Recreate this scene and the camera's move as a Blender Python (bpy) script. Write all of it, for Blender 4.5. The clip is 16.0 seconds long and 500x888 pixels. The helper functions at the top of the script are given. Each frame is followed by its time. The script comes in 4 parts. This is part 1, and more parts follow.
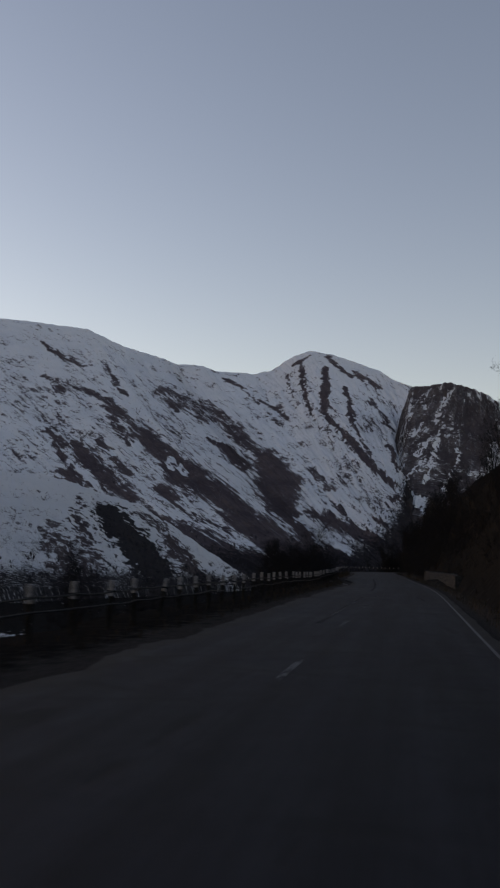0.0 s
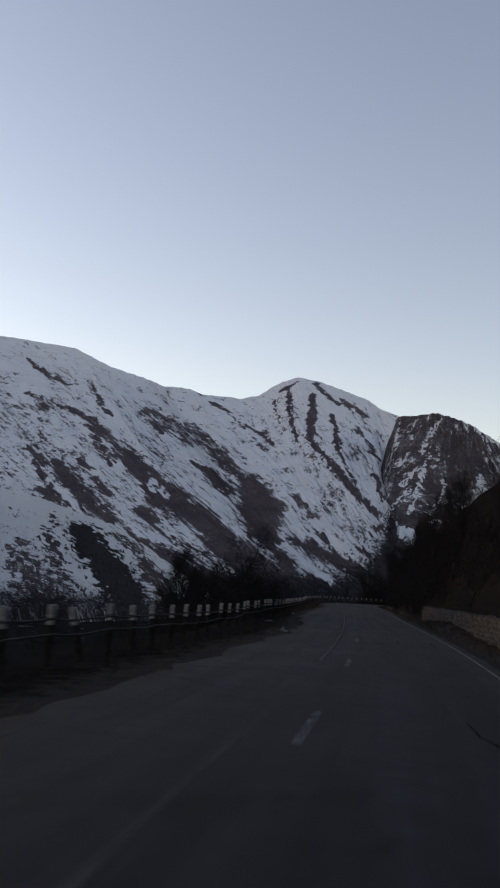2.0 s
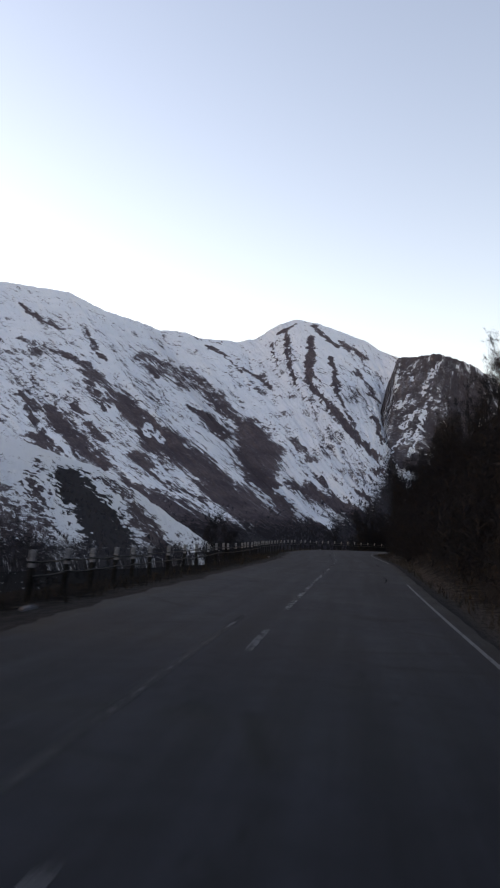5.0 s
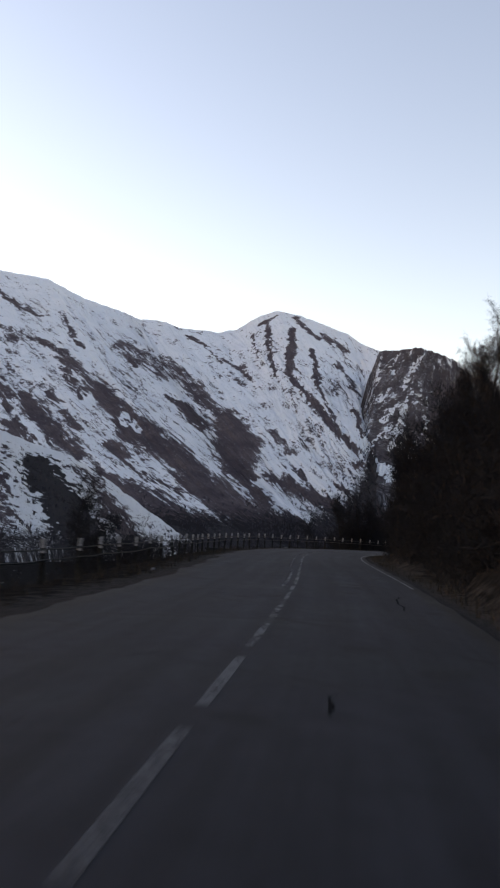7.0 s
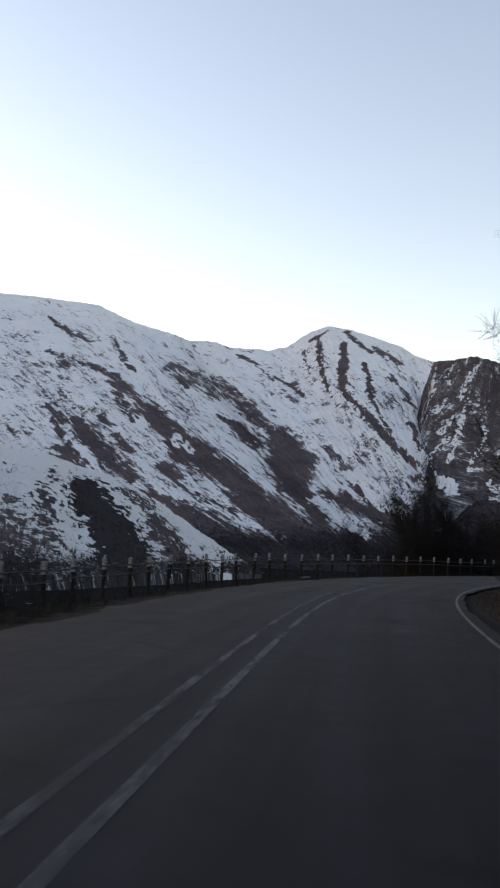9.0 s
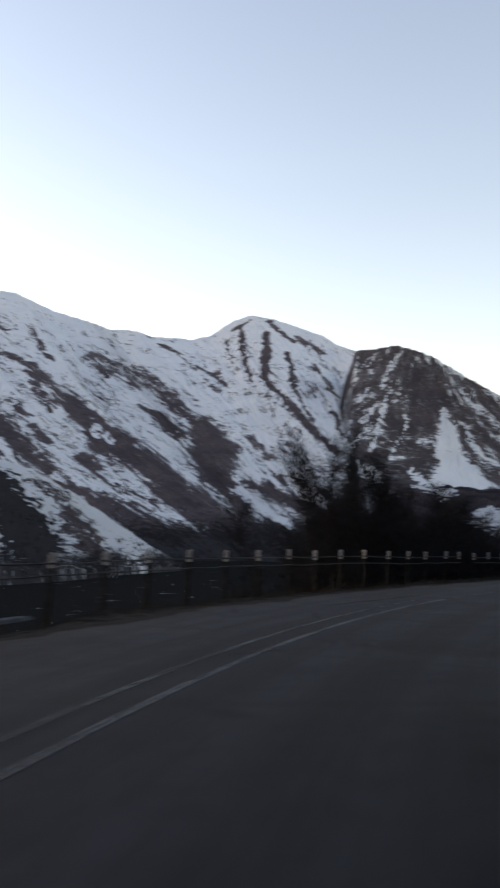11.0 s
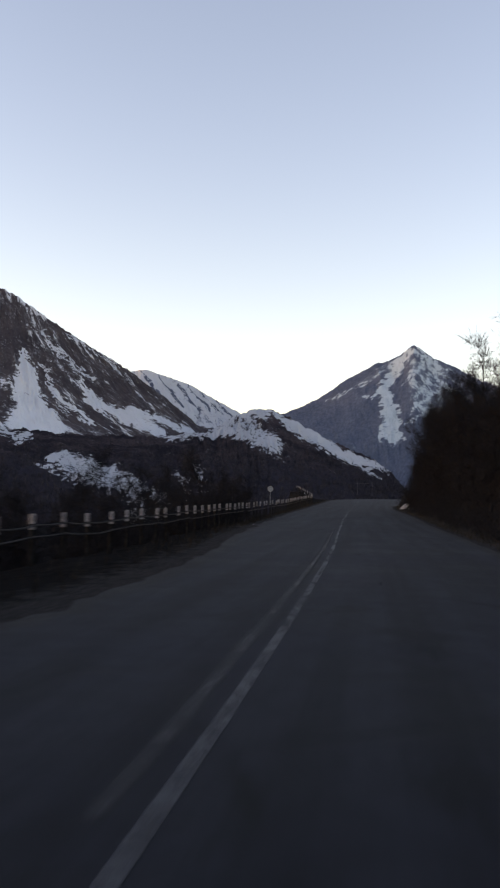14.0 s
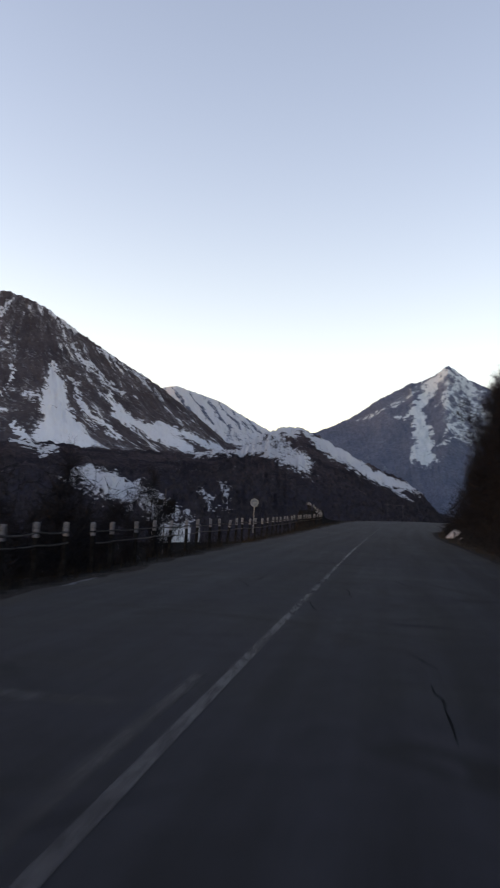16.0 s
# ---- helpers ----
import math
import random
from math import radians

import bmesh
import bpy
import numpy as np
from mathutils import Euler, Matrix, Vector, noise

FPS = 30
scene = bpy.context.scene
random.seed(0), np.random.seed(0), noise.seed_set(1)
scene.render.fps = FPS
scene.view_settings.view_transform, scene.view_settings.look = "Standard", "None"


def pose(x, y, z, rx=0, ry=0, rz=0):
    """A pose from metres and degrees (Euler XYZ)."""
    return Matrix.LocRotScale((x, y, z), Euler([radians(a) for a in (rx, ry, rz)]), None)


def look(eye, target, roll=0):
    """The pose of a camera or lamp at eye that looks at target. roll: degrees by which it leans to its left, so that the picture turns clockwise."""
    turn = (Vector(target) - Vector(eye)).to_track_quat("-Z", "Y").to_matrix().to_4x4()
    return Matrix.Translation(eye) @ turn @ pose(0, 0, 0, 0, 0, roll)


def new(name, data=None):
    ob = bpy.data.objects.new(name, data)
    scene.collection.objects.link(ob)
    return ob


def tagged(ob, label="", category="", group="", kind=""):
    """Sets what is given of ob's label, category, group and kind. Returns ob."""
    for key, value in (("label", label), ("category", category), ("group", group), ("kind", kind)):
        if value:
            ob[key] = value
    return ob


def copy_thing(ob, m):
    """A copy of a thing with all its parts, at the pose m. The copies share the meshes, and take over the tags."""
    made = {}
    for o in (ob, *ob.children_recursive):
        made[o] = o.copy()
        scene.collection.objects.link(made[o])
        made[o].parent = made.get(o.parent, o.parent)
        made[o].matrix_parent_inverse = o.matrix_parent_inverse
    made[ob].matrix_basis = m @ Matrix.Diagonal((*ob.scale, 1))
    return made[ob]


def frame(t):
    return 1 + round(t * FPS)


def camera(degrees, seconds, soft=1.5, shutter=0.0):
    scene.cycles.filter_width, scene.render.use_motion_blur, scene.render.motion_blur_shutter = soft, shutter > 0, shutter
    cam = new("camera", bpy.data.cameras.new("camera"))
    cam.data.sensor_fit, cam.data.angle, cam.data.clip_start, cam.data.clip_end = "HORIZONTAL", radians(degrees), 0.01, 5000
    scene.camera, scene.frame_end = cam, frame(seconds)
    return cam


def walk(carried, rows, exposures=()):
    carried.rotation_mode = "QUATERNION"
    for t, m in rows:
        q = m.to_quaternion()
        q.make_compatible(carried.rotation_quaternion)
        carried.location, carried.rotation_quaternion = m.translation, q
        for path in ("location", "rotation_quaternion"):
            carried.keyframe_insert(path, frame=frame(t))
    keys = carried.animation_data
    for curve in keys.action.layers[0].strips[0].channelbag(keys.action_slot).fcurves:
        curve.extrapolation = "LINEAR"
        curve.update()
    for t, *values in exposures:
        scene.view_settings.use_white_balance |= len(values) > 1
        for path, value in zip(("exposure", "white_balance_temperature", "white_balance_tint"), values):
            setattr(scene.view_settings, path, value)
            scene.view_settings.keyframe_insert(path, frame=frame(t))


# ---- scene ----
CAM = camera(31.73, 16.0, soft=2.1, shutter=0.5)
RIDE = [  # seconds, x, y, tilt, lean, turn
    (0.0, 1.60, 0.00, 97.50, -2.40, 10.08),
    (0.5, 1.44, 8.03, 96.95, -2.62, 9.16),
    (1.0, 1.38, 16.08, 97.31, -2.23, 8.76),
    (1.5, 1.15, 24.17, 97.44, -3.22, 8.05),
    (2.0, 1.02, 32.28, 99.28, -4.14, 8.91),
    (2.5, 1.10, 40.43, 97.85, -3.97, 8.27),
    (3.0, 1.13, 48.61, 96.85, -4.00, 8.36),
    (3.5, 1.04, 56.83, 96.79, -3.32, 8.81),
    (4.0, 0.99, 65.08, 96.42, -3.40, 8.91),
    (4.2, 0.90, 68.36, 95.70, -4.41, 8.69),
    (6.3, -0.43, 99.65, 96.18, -1.79, 9.56),
    (6.5, -0.66, 103.37, 96.66, -2.36, 9.03),
    (7.0, -0.93, 112.92, 95.41, -4.38, 7.57),
    (7.5, -1.21, 122.29, 95.13, -4.70, 7.81),
    (8.0, -1.40, 131.37, 96.12, -4.08, 9.71),
    (8.2, -1.53, 134.91, 96.44, -3.81, 10.21),
    (10.5, -2.58, 167.89, 96.22, -1.37, 11.92),
    (11.0, -2.18, 176.16, 96.05, -1.76, 6.54),
    (11.5, -1.37, 184.46, 96.04, -1.85, 0.32),
    (12.0, 0.03, 192.85, 96.19, -1.38, -5.60),
    (12.5, 2.86, 200.95, 94.73, 0.38, -10.19),
    (13.0, 6.14, 209.00, 94.24, -1.45, -14.26),
    (13.5, 9.99, 216.88, 94.95, -0.91, -16.95),
    (14.0, 14.00, 224.68, 93.35, -1.86, -20.29),
    (14.5, 18.18, 232.36, 94.48, -2.60, -19.53),
    (15.0, 22.35, 240.01, 94.38, -2.25, -20.18),
    (15.5, 26.43, 247.69, 93.98, -2.32, -20.34),
    (16.0, 30.41, 255.39, 94.50, -3.26, -18.36),
]
LIGHTNESS = [(0.0, 1.02), (0.5, 0.47), (1.0, 1.15), (1.5, 1.12), (2.0, 1.50), (2.5, 1.95), (3.0, 2.20), (3.5, 2.30), (4.2, 2.30), (6.3, 1.82), (6.8, 2.12), (8.0, 2.20),
             (10.5, 2.15), (11.5, 2.20), (12.0, 1.80), (12.5, 1.70), (13.2, 1.80), (14.0, 2.00), (16.0, 2.00)]  # seconds, stops
WHITE = [(8350, 32), (8600, 33), (8650, 29), (8450, 34.5)]  # kelvin and tint early on, on the straight, in the bend and past it
walk(CAM, [(t, pose(x, y, 1.48, tilt, lean, turn)) for t, x, y, tilt, lean, turn in RIDE], [(t, stops, *(WHITE[0] if t < 2.2 else WHITE[2] if 7.5 < t < 12 else WHITE[3] if t >= 12 else WHITE[1])) for t, stops in LIGHTNESS])

# ---- dusk sky, the sun already behind the western ridge ----
SUN_HEIGHT, SUN_TURN = radians(5), radians(-75)
world = bpy.data.worlds.new("dusk_sky")
scene.world = world
world.use_nodes = True
sky = world.node_tree.nodes.new("ShaderNodeTexSky")
sky.sky_type = "NISHITA"
sky.sun_disc = False
sky.sun_elevation, sky.sun_rotation = SUN_HEIGHT, SUN_TURN
sky.altitude, sky.air_density, sky.dust_density, sky.ozone_density = 1000, 1.0, 0.8, 1.35
world.node_tree.links.new(sky.outputs[0], world.node_tree.nodes["Background"].inputs[0])
world.node_tree.nodes["Background"].inputs[1].default_value = 0.15
sun_data = bpy.data.lights.new("sun", "SUN")
sun_data.energy, sun_data.angle, sun_data.color = 0.03, radians(20), (1.0, 0.95, 0.9)
sun = new("sun", sun_data)
sun.matrix_world = look((0, 0, 0), (-math.sin(SUN_TURN) * math.cos(SUN_HEIGHT), -math.cos(SUN_TURN) * math.cos(SUN_HEIGHT), -math.sin(SUN_HEIGHT)))


# ---- materials ----
class Mat:
    """A node material with short ways to add noise, ramps and mixes."""

    def __init__(self, name, rough=0.9):
        self.m = bpy.data.materials.new(name)
        self.m.use_nodes = True
        self.n, self.l = self.m.node_tree.nodes, self.m.node_tree.links
        self.b = self.n["Principled BSDF"]
        self.b.inputs["Roughness"].default_value = rough
        self.b.inputs["Specular IOR Level"].default_value = 0.0
        self.spot = self.n.new("ShaderNodeTexCoord")

    def put(self, socket, value):
        if isinstance(value, bpy.types.NodeSocket):
            self.l.new(value, socket)
        else:
            socket.default_value = value

    def coords(self, scale=(1, 1, 1), kind="Object"):
        mp = self.n.new("ShaderNodeMapping")
        mp.inputs["Scale"].default_value = scale
        self.l.new(self.spot.outputs[kind], mp.inputs[0])
        return mp.outputs[0]

    def noise(self, scale, detail=4.0, rough=0.55, at=None, distort=0.0):
        nd = self.n.new("ShaderNodeTexNoise")
        nd.inputs["Scale"].default_value, nd.inputs["Detail"].default_value = scale, detail
        nd.inputs["Roughness"].default_value, nd.inputs["Distortion"].default_value = rough, distort
        self.l.new(at if at else self.spot.outputs["Object"], nd.inputs["Vector"])
        return nd.outputs[0]

    def cracks(self, scale, at=None):
        nd = self.n.new("ShaderNodeTexVoronoi")
        nd.feature = "DISTANCE_TO_EDGE"
        nd.inputs["Scale"].default_value = scale
        self.l.new(at if at else self.spot.outputs["Object"], nd.inputs["Vector"])
        return nd.outputs["Distance"]

    def math(self, op, a, b=0.0, c=0.0):
        nd = self.n.new("ShaderNodeMath")
        nd.operation = op
        for i, v in enumerate((a, b, c)):
            self.put(nd.inputs[i], v)
        return nd.outputs[0]

    def step(self, value, low, high, a=0.0, b=1.0):
        nd = self.n.new("ShaderNodeMapRange")
        nd.interpolation_type = "SMOOTHSTEP"
        for i, v in enumerate((value, low, high, a, b)):
            self.put(nd.inputs[i], v)
        return nd.outputs[0]

    def mix(self, fac, a, b):
        nd = self.n.new("ShaderNodeMix")
        nd.data_type = "RGBA"
        self.put(nd.inputs[0], fac)
        self.put(nd.inputs[6], a if isinstance(a, bpy.types.NodeSocket) else (*a, 1))
        self.put(nd.inputs[7], b if isinstance(b, bpy.types.NodeSocket) else (*b, 1))
        return nd.outputs[2]

    def attr(self, name):
        nd = self.n.new("ShaderNodeAttribute")
        nd.attribute_name = name
        return nd.outputs["Fac"]

    def chance(self):
        return self.n.new("ShaderNodeObjectInfo").outputs["Random"]

    def island(self):
        return self.n.new("ShaderNodeNewGeometry").outputs["Random Per Island"]

    def done(self, colour, bump=None, strength=0.3, distance=0.02, rough=None):
        self.put(self.b.inputs["Base Color"], colour if isinstance(colour, bpy.types.NodeSocket) else (*colour, 1))
        if bump is not None:
            nd = self.n.new("ShaderNodeBump")
            nd.inputs["Strength"].default_value, nd.inputs["Distance"].default_value = strength, distance
            self.l.new(bump, nd.inputs["Height"])
            self.l.new(nd.outputs[0], self.b.inputs["Normal"])
        if rough is not None:
            self.put(self.b.inputs["Roughness"], rough)
        return self.m


def mountain_mat(name, bare, bare2, grain, across=0.05, down=0.012, wood=(0.016, 0.0145, 0.0165), white=0.62, strata=1.0, cool=0.96):
    """Thin snow on a bare slope: ribs down the fall line, short ledges along the contours; 'cover' says how much snow lies, 'wood' how much scrub grows."""
    m = Mat(name, 0.85)
    wide = m.noise(1.0, 4.0, 0.6, m.coords((across * 0.25, down * 0.6, 1), "UV"), 0.8)
    rib = m.noise(1.0, 4.0, 0.62, m.coords((across * 1.1, down * 0.9, 1), "UV"), 0.7)
    speck = m.noise(1.0, 5.0, 0.75, m.coords((across * 3.0, down * 4.2, 1), "UV"), 0.4)
    ledge = m.noise(1.0, 5.0, 0.68, m.coords((across * 0.9, down * 5.5, 1), "UV"), 1.0)
    grit = m.noise(1.0, 3.0, 0.7, m.coords((across * 7, down * 9, 1), "UV"), 0.3)
    rough_ground = m.step(m.noise(1.0, 3.0, 0.55, m.coords((across * 0.16, down * 0.45, 1), "UV"), 0.8), 0.38, 0.60, 0.25, 1.35)
    sure = m.step(m.attr("cover"), 0.06, 0.32, 0.35, 1.0)
    rough_ground = m.math("MULTIPLY", rough_ground, sure)
    level = m.math("ADD", m.attr("cover"), m.math("MULTIPLY", m.math("MULTIPLY", m.math("SUBTRACT", rib, 0.5), 1.7 * grain), rough_ground))
    level = m.math("ADD", level, m.math("MULTIPLY", m.math("SUBTRACT", rib, 0.5), 0.7 * grain))
    level = m.math("ADD", level, m.math("MULTIPLY", m.math("MULTIPLY", m.math("SUBTRACT", speck, 0.5), 1.9 * grain), rough_ground))
    level = m.math("ADD", level, m.math("MULTIPLY", m.math("MULTIPLY", m.math("SUBTRACT", ledge, 0.5), 1.3 * grain * strata), rough_ground))
    level = m.math("ADD", level, m.math("MULTIPLY", m.math("SUBTRACT", grit, 0.5), 0.75 * grain))
    level = m.math("ADD", level, m.math("MULTIPLY", m.math("SUBTRACT", wide, 0.5), 0.7 * grain))
    snow = m.math("MAXIMUM", m.step(level, 0.46, 0.58), m.step(m.math("ADD", level, m.math("MULTIPLY", m.math("SUBTRACT", grit, 0.5), 0.8)), 0.28, 0.56, 0.0, 0.26))
    tint = m.noise(0.01, 5.0, 0.6)
    rock = m.mix(m.step(tint, 0.35, 0.65), bare, bare2)
    rock = m.mix(m.step(speck, 0.35, 0.68, 0.0, 0.6), rock, tuple(c * 0.5 for c in bare))
    scrub = m.noise(1.0, 5.0, 0.7, m.coords((across * 1.3, down * 5, 1), "UV"))
    woods = m.step(m.math("ADD", m.attr("wood"), m.math("MULTIPLY", m.math("SUBTRACT", scrub, 0.5), 0.9)), 0.38, 0.62)
    white = m.mix(m.step(tint, 0.3, 0.7), (white * cool, white, white * 1.07), (white * (cool - 0.1), white * 0.92, white))
    ground = m.mix(snow, rock, white)
    ground = m.mix(m.math("MULTIPLY", woods, 0.97), ground, m.mix(scrub, wood, tuple(c * 1.9 for c in wood)))
    return m.done(ground, m.math("ADD", speck, m.math("MULTIPLY", rib, 2.0)), 0.8, 7.0)


def asphalt_mat():
    m = Mat("worn_asphalt", 0.75)
    m.b.inputs["Specular IOR Level"].default_value = 0.125
    flow = m.coords((0.05, 1.6, 1), "UV")
    worn = m.noise(1.0, 4.0, 0.6, flow)
    blot = m.noise(0.35, 5.0, 0.6)
    mottle = m.noise(2.3, 5.0, 0.7, None, 0.6)
    grit = m.noise(38.0, 3.0, 0.7)
    patch = m.step(m.noise(0.4, 4.0, 0.6, None, 1.0), 0.62, 0.66)
    base = m.mix(m.step(worn, 0.3, 0.7), (0.0066, 0.0072, 0.0099), (0.0202, 0.0226, 0.0300))
    base = m.mix(m.step(blot, 0.35, 0.75, 0.0, 0.6), base, (0.0288, 0.0318, 0.0405))
    base = m.mix(m.step(mottle, 0.38, 0.70, 0.0, 0.45), base, (0.0057, 0.0061, 0.0081))
    base = m.mix(m.math("MULTIPLY", patch, 0.75), base, (0.0085, 0.0090, 0.0105))
    split = m.step(m.math("ADD", m.cracks(0.33, m.coords((0.45, 1, 1))), m.math("MULTIPLY", m.step(blot, 0.42, 0.62), 0.05)), 0.0, 0.024, 1.0, 0.0)
    net = m.step(m.math("ADD", m.cracks(1.5, m.coords((0.6, 1, 1))), m.math("MULTIPLY", m.step(mottle, 0.40, 0.55), 0.12)), 0.0, 0.05, 1.0, 0.0)
    split = m.math("MAXIMUM", split, m.math("MULTIPLY", net, m.step(blot, 0.46, 0.60, 1.0, 0.0)))
    base = m.mix(m.math("MULTIPLY", split, 0.85), base, (0.0045, 0.0047, 0.0056))
    base = m.mix(m.step(grit, 0.55, 0.8, 0.0, 0.35), base, (0.05, 0.05, 0.05))
    silt = m.step(m.math("ADD", m.attr("rim"), m.math("MULTIPLY", m.math("SUBTRACT", mottle, 0.5), 1.1)), 0.45, 0.85, 0.0, 0.9)
    base = m.mix(silt, base, m.mix(grit, (0.0105, 0.0100, 0.0098), (0.0215, 0.0205, 0.0200)))
    return m.done(base, m.math("SUBTRACT", m.math("ADD", grit, m.math("MULTIPLY", blot, 0.6)), split), 0.45, 0.012, m.step(blot, 0.3, 0.7, 0.8, 0.95))


def paint_mat(name, wear, light=0.13, soft=0.25):
    """Worn paint: chipped through to the asphalt, thinner towards its edges."""
    m = Mat(name, 0.7)
    m.b.inputs["Specular IOR Level"].default_value = 0.07
    chips = m.step(m.math("ADD", m.noise(9.0, 5.0, 0.7), m.math("MULTIPLY", m.noise(0.6, 3.0), 0.5)), wear - 0.16, wear + 0.14)
    thin = m.step(m.math("ADD", m.attr("rim"), m.math("MULTIPLY", m.math("SUBTRACT", m.noise(3.0, 4.0, 0.6), 0.5), soft)), 1.0 - soft, 1.0, 1.0, 0.0)
    m.put(m.b.inputs["Alpha"], m.math("MULTIPLY", m.math("MULTIPLY_ADD", chips, 0.75, 0.25), thin))
    return m.done((light * 0.97, light, light * 1.08), m.noise(40.0), 0.3, 0.006)


def ground_mat():
    m = Mat("verge_soil", 0.95)
    a, b = m.noise(0.22, 5.0, 0.6), m.noise(2.4, 5.0, 0.65)
    g = m.noise(22.0, 4.0, 0.7)
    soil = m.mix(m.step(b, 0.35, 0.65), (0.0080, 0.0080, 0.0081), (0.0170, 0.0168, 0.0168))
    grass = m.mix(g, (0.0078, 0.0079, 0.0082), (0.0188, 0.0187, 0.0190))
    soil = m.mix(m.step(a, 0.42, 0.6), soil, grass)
    melt = m.step(m.math("ADD", m.noise(0.13, 3.0, 0.6, None, 0.8), m.math("MULTIPLY", m.math("SUBTRACT", b, 0.5), 0.35)), m.math("MULTIPLY_ADD", m.attr("field"), -0.19, 0.70), m.math("MULTIPLY_ADD", m.attr("field"), -0.15, 0.73))
    soil = m.mix(m.math("MULTIPLY", melt, m.attr("thaw")), soil, (0.42, 0.44, 0.48))
    stony = m.step(m.math("ADD", m.attr("gravel"), m.math("MULTIPLY", m.math("SUBTRACT", b, 0.5), 1.2)), 0.35, 0.75)
    soil = m.mix(stony, soil, m.mix(m.step(g, 0.35, 0.7), (0.0210, 0.0196, 0.0194), (0.0640, 0.0605, 0.0590)))
    return m.done(soil, m.math("ADD", g, b), 0.7, 0.08)


def plain_mat(name, dark, light, scale=6.0, rough=0.85, bump=0.02, metal=0.0):
    m = Mat(name, rough)
    m.b.inputs["Metallic"].default_value = metal
    a, b = m.noise(scale, 5.0, 0.65), m.noise(scale * 7, 3.0, 0.7)
    c = m.mix(m.step(m.math("ADD", m.math("MULTIPLY", a, 0.7), m.math("MULTIPLY", b, 0.3)), 0.35, 0.65), dark, light)
    c = m.mix(m.math("MULTIPLY", m.chance(), 0.35), c, dark)
    return m.done(c, m.math("ADD", a, b), 0.5, bump)


ASPHALT = asphalt_mat()
PAINT = paint_mat("road_paint", 0.71, 0.068)
EDGE_PAINT = paint_mat("edge_line_paint", 0.62, 0.10)
HALF_PAINT = paint_mat("half_worn_road_paint", 0.74, 0.06, 0.45)
OLD_PAINT = paint_mat("old_road_paint", 0.78, 0.045, 0.85)
GHOST_PAINT = paint_mat("ghost_of_old_road_paint", 0.76, 0.05, 0.75)
SOIL = ground_mat()
CONCRETE = plain_mat("weathered_concrete", (0.012, 0.0115, 0.011), (0.03, 0.029, 0.028), 5.0)
WHITE_POST = plain_mat("chipped_white_paint", (0.12, 0.12, 0.126), (0.30, 0.30, 0.312), 9.0)
BLACK_POST = plain_mat("black_post_paint", (0.012, 0.012, 0.012), (0.03, 0.03, 0.03), 9.0)
RAIL_STEEL = plain_mat("rusty_steel", (0.04, 0.038, 0.037), (0.12, 0.118, 0.117), 8.0, 0.75, 0.004, 0.1)
BARK = plain_mat("winter_bark", (0.012, 0.0108, 0.0102), (0.030, 0.027, 0.0255), 7.0, 0.95)
TWIG = plain_mat("winter_twigs", (0.0122, 0.0122, 0.0140), (0.0258, 0.0254, 0.0285), 3.0, 0.95)
PALE_TWIG = plain_mat("pale_twigs", (0.030, 0.028, 0.030), (0.062, 0.057, 0.059), 3.0, 0.95)
STONE = plain_mat("rubble_stone", (0.026, 0.028, 0.032), (0.082, 0.087, 0.096), 1.5, 0.9, 0.03)
MORTAR = plain_mat("old_mortar", (0.018, 0.0187, 0.0205), (0.042, 0.044, 0.048), 6.0)
SNOW = plain_mat("old_snow", (0.05, 0.05, 0.052), (0.18, 0.185, 0.195), 3.0, 0.8, 0.05)
FRESH_SNOW = plain_mat("cleaner_snow", (0.20, 0.21, 0.23), (0.44, 0.46, 0.50), 3.0, 0.8, 0.05)
SIGN_WHITE = plain_mat("sign_white", (0.42, 0.42, 0.42), (0.55, 0.55, 0.55), 3.0, 0.5)
SIGN_GREY = plain_mat("dusty_sign", (0.14, 0.165, 0.185), (0.21, 0.24, 0.26), 4.0, 0.6)
SIGN_RED = plain_mat("sign_red", (0.30, 0.03, 0.03), (0.40, 0.05, 0.05), 3.0, 0.5)
SIGN_BACK = plain_mat("galvanised_steel", (0.22, 0.23, 0.24), (0.34, 0.35, 0.36), 5.0, 0.5, 0.003, 0.3)


# ---- mountains: crest and foot lines in metres, and streaks of bare slope (above 0) or snow (below 0) on the face ----
WEST_RIDGE = [(-2470, 2393, 757), (-2280, 3220, 990), (-1792, 3744, 1065), (-1480, 3773, 1030), (-1282, 3740, 938), (-1080, 3645, 862), (-965, 3510, 803), (-846,
    3460, 786), (-785, 3416, 754), (-618, 3451, 750), (-559, 3461, 767), (-531, 3466, 787), (-466, 3475, 833), (-400, 3483, 855), (-305, 3443, 828),
    (-211, 3400, 786), (-119, 3305, 733), (-64, 3206, 679), (2, 3057, 624), (121, 3004, 559), (284, 2943, 422)]
WEST_FOOT = [(-699, 1093, -52), (-426, 1232, -41), (-214, 1339, -33), (-137, 1400, -30), (-98, 1453, -26), (-74, 1505, -23), (-62, 1535, -23), (-39, 1556, -17),
    (-31, 1576, -12), (-14, 1597, -1), (-8, 1617, 9), (-3, 1637, 16), (4, 1677, 35), (8, 1737, 53), (11, 1797, 77), (11, 1857, 102), (6, 1937, 127), (0,
    2017, 144), (-5, 2107, 161), (81, 2556, 200), (228, 2647, 214)]
SPUR_RIDGE = [(-751, 859, 88), (-627, 960, 100), (-465, 1053, 99), (-428, 1070, 92), (-402, 1080, 83), (-343, 1080, 67), (-290, 1076, 40), (-245, 1067, 12), (-200,
    1057, -12), (-170, 1042, -26)]
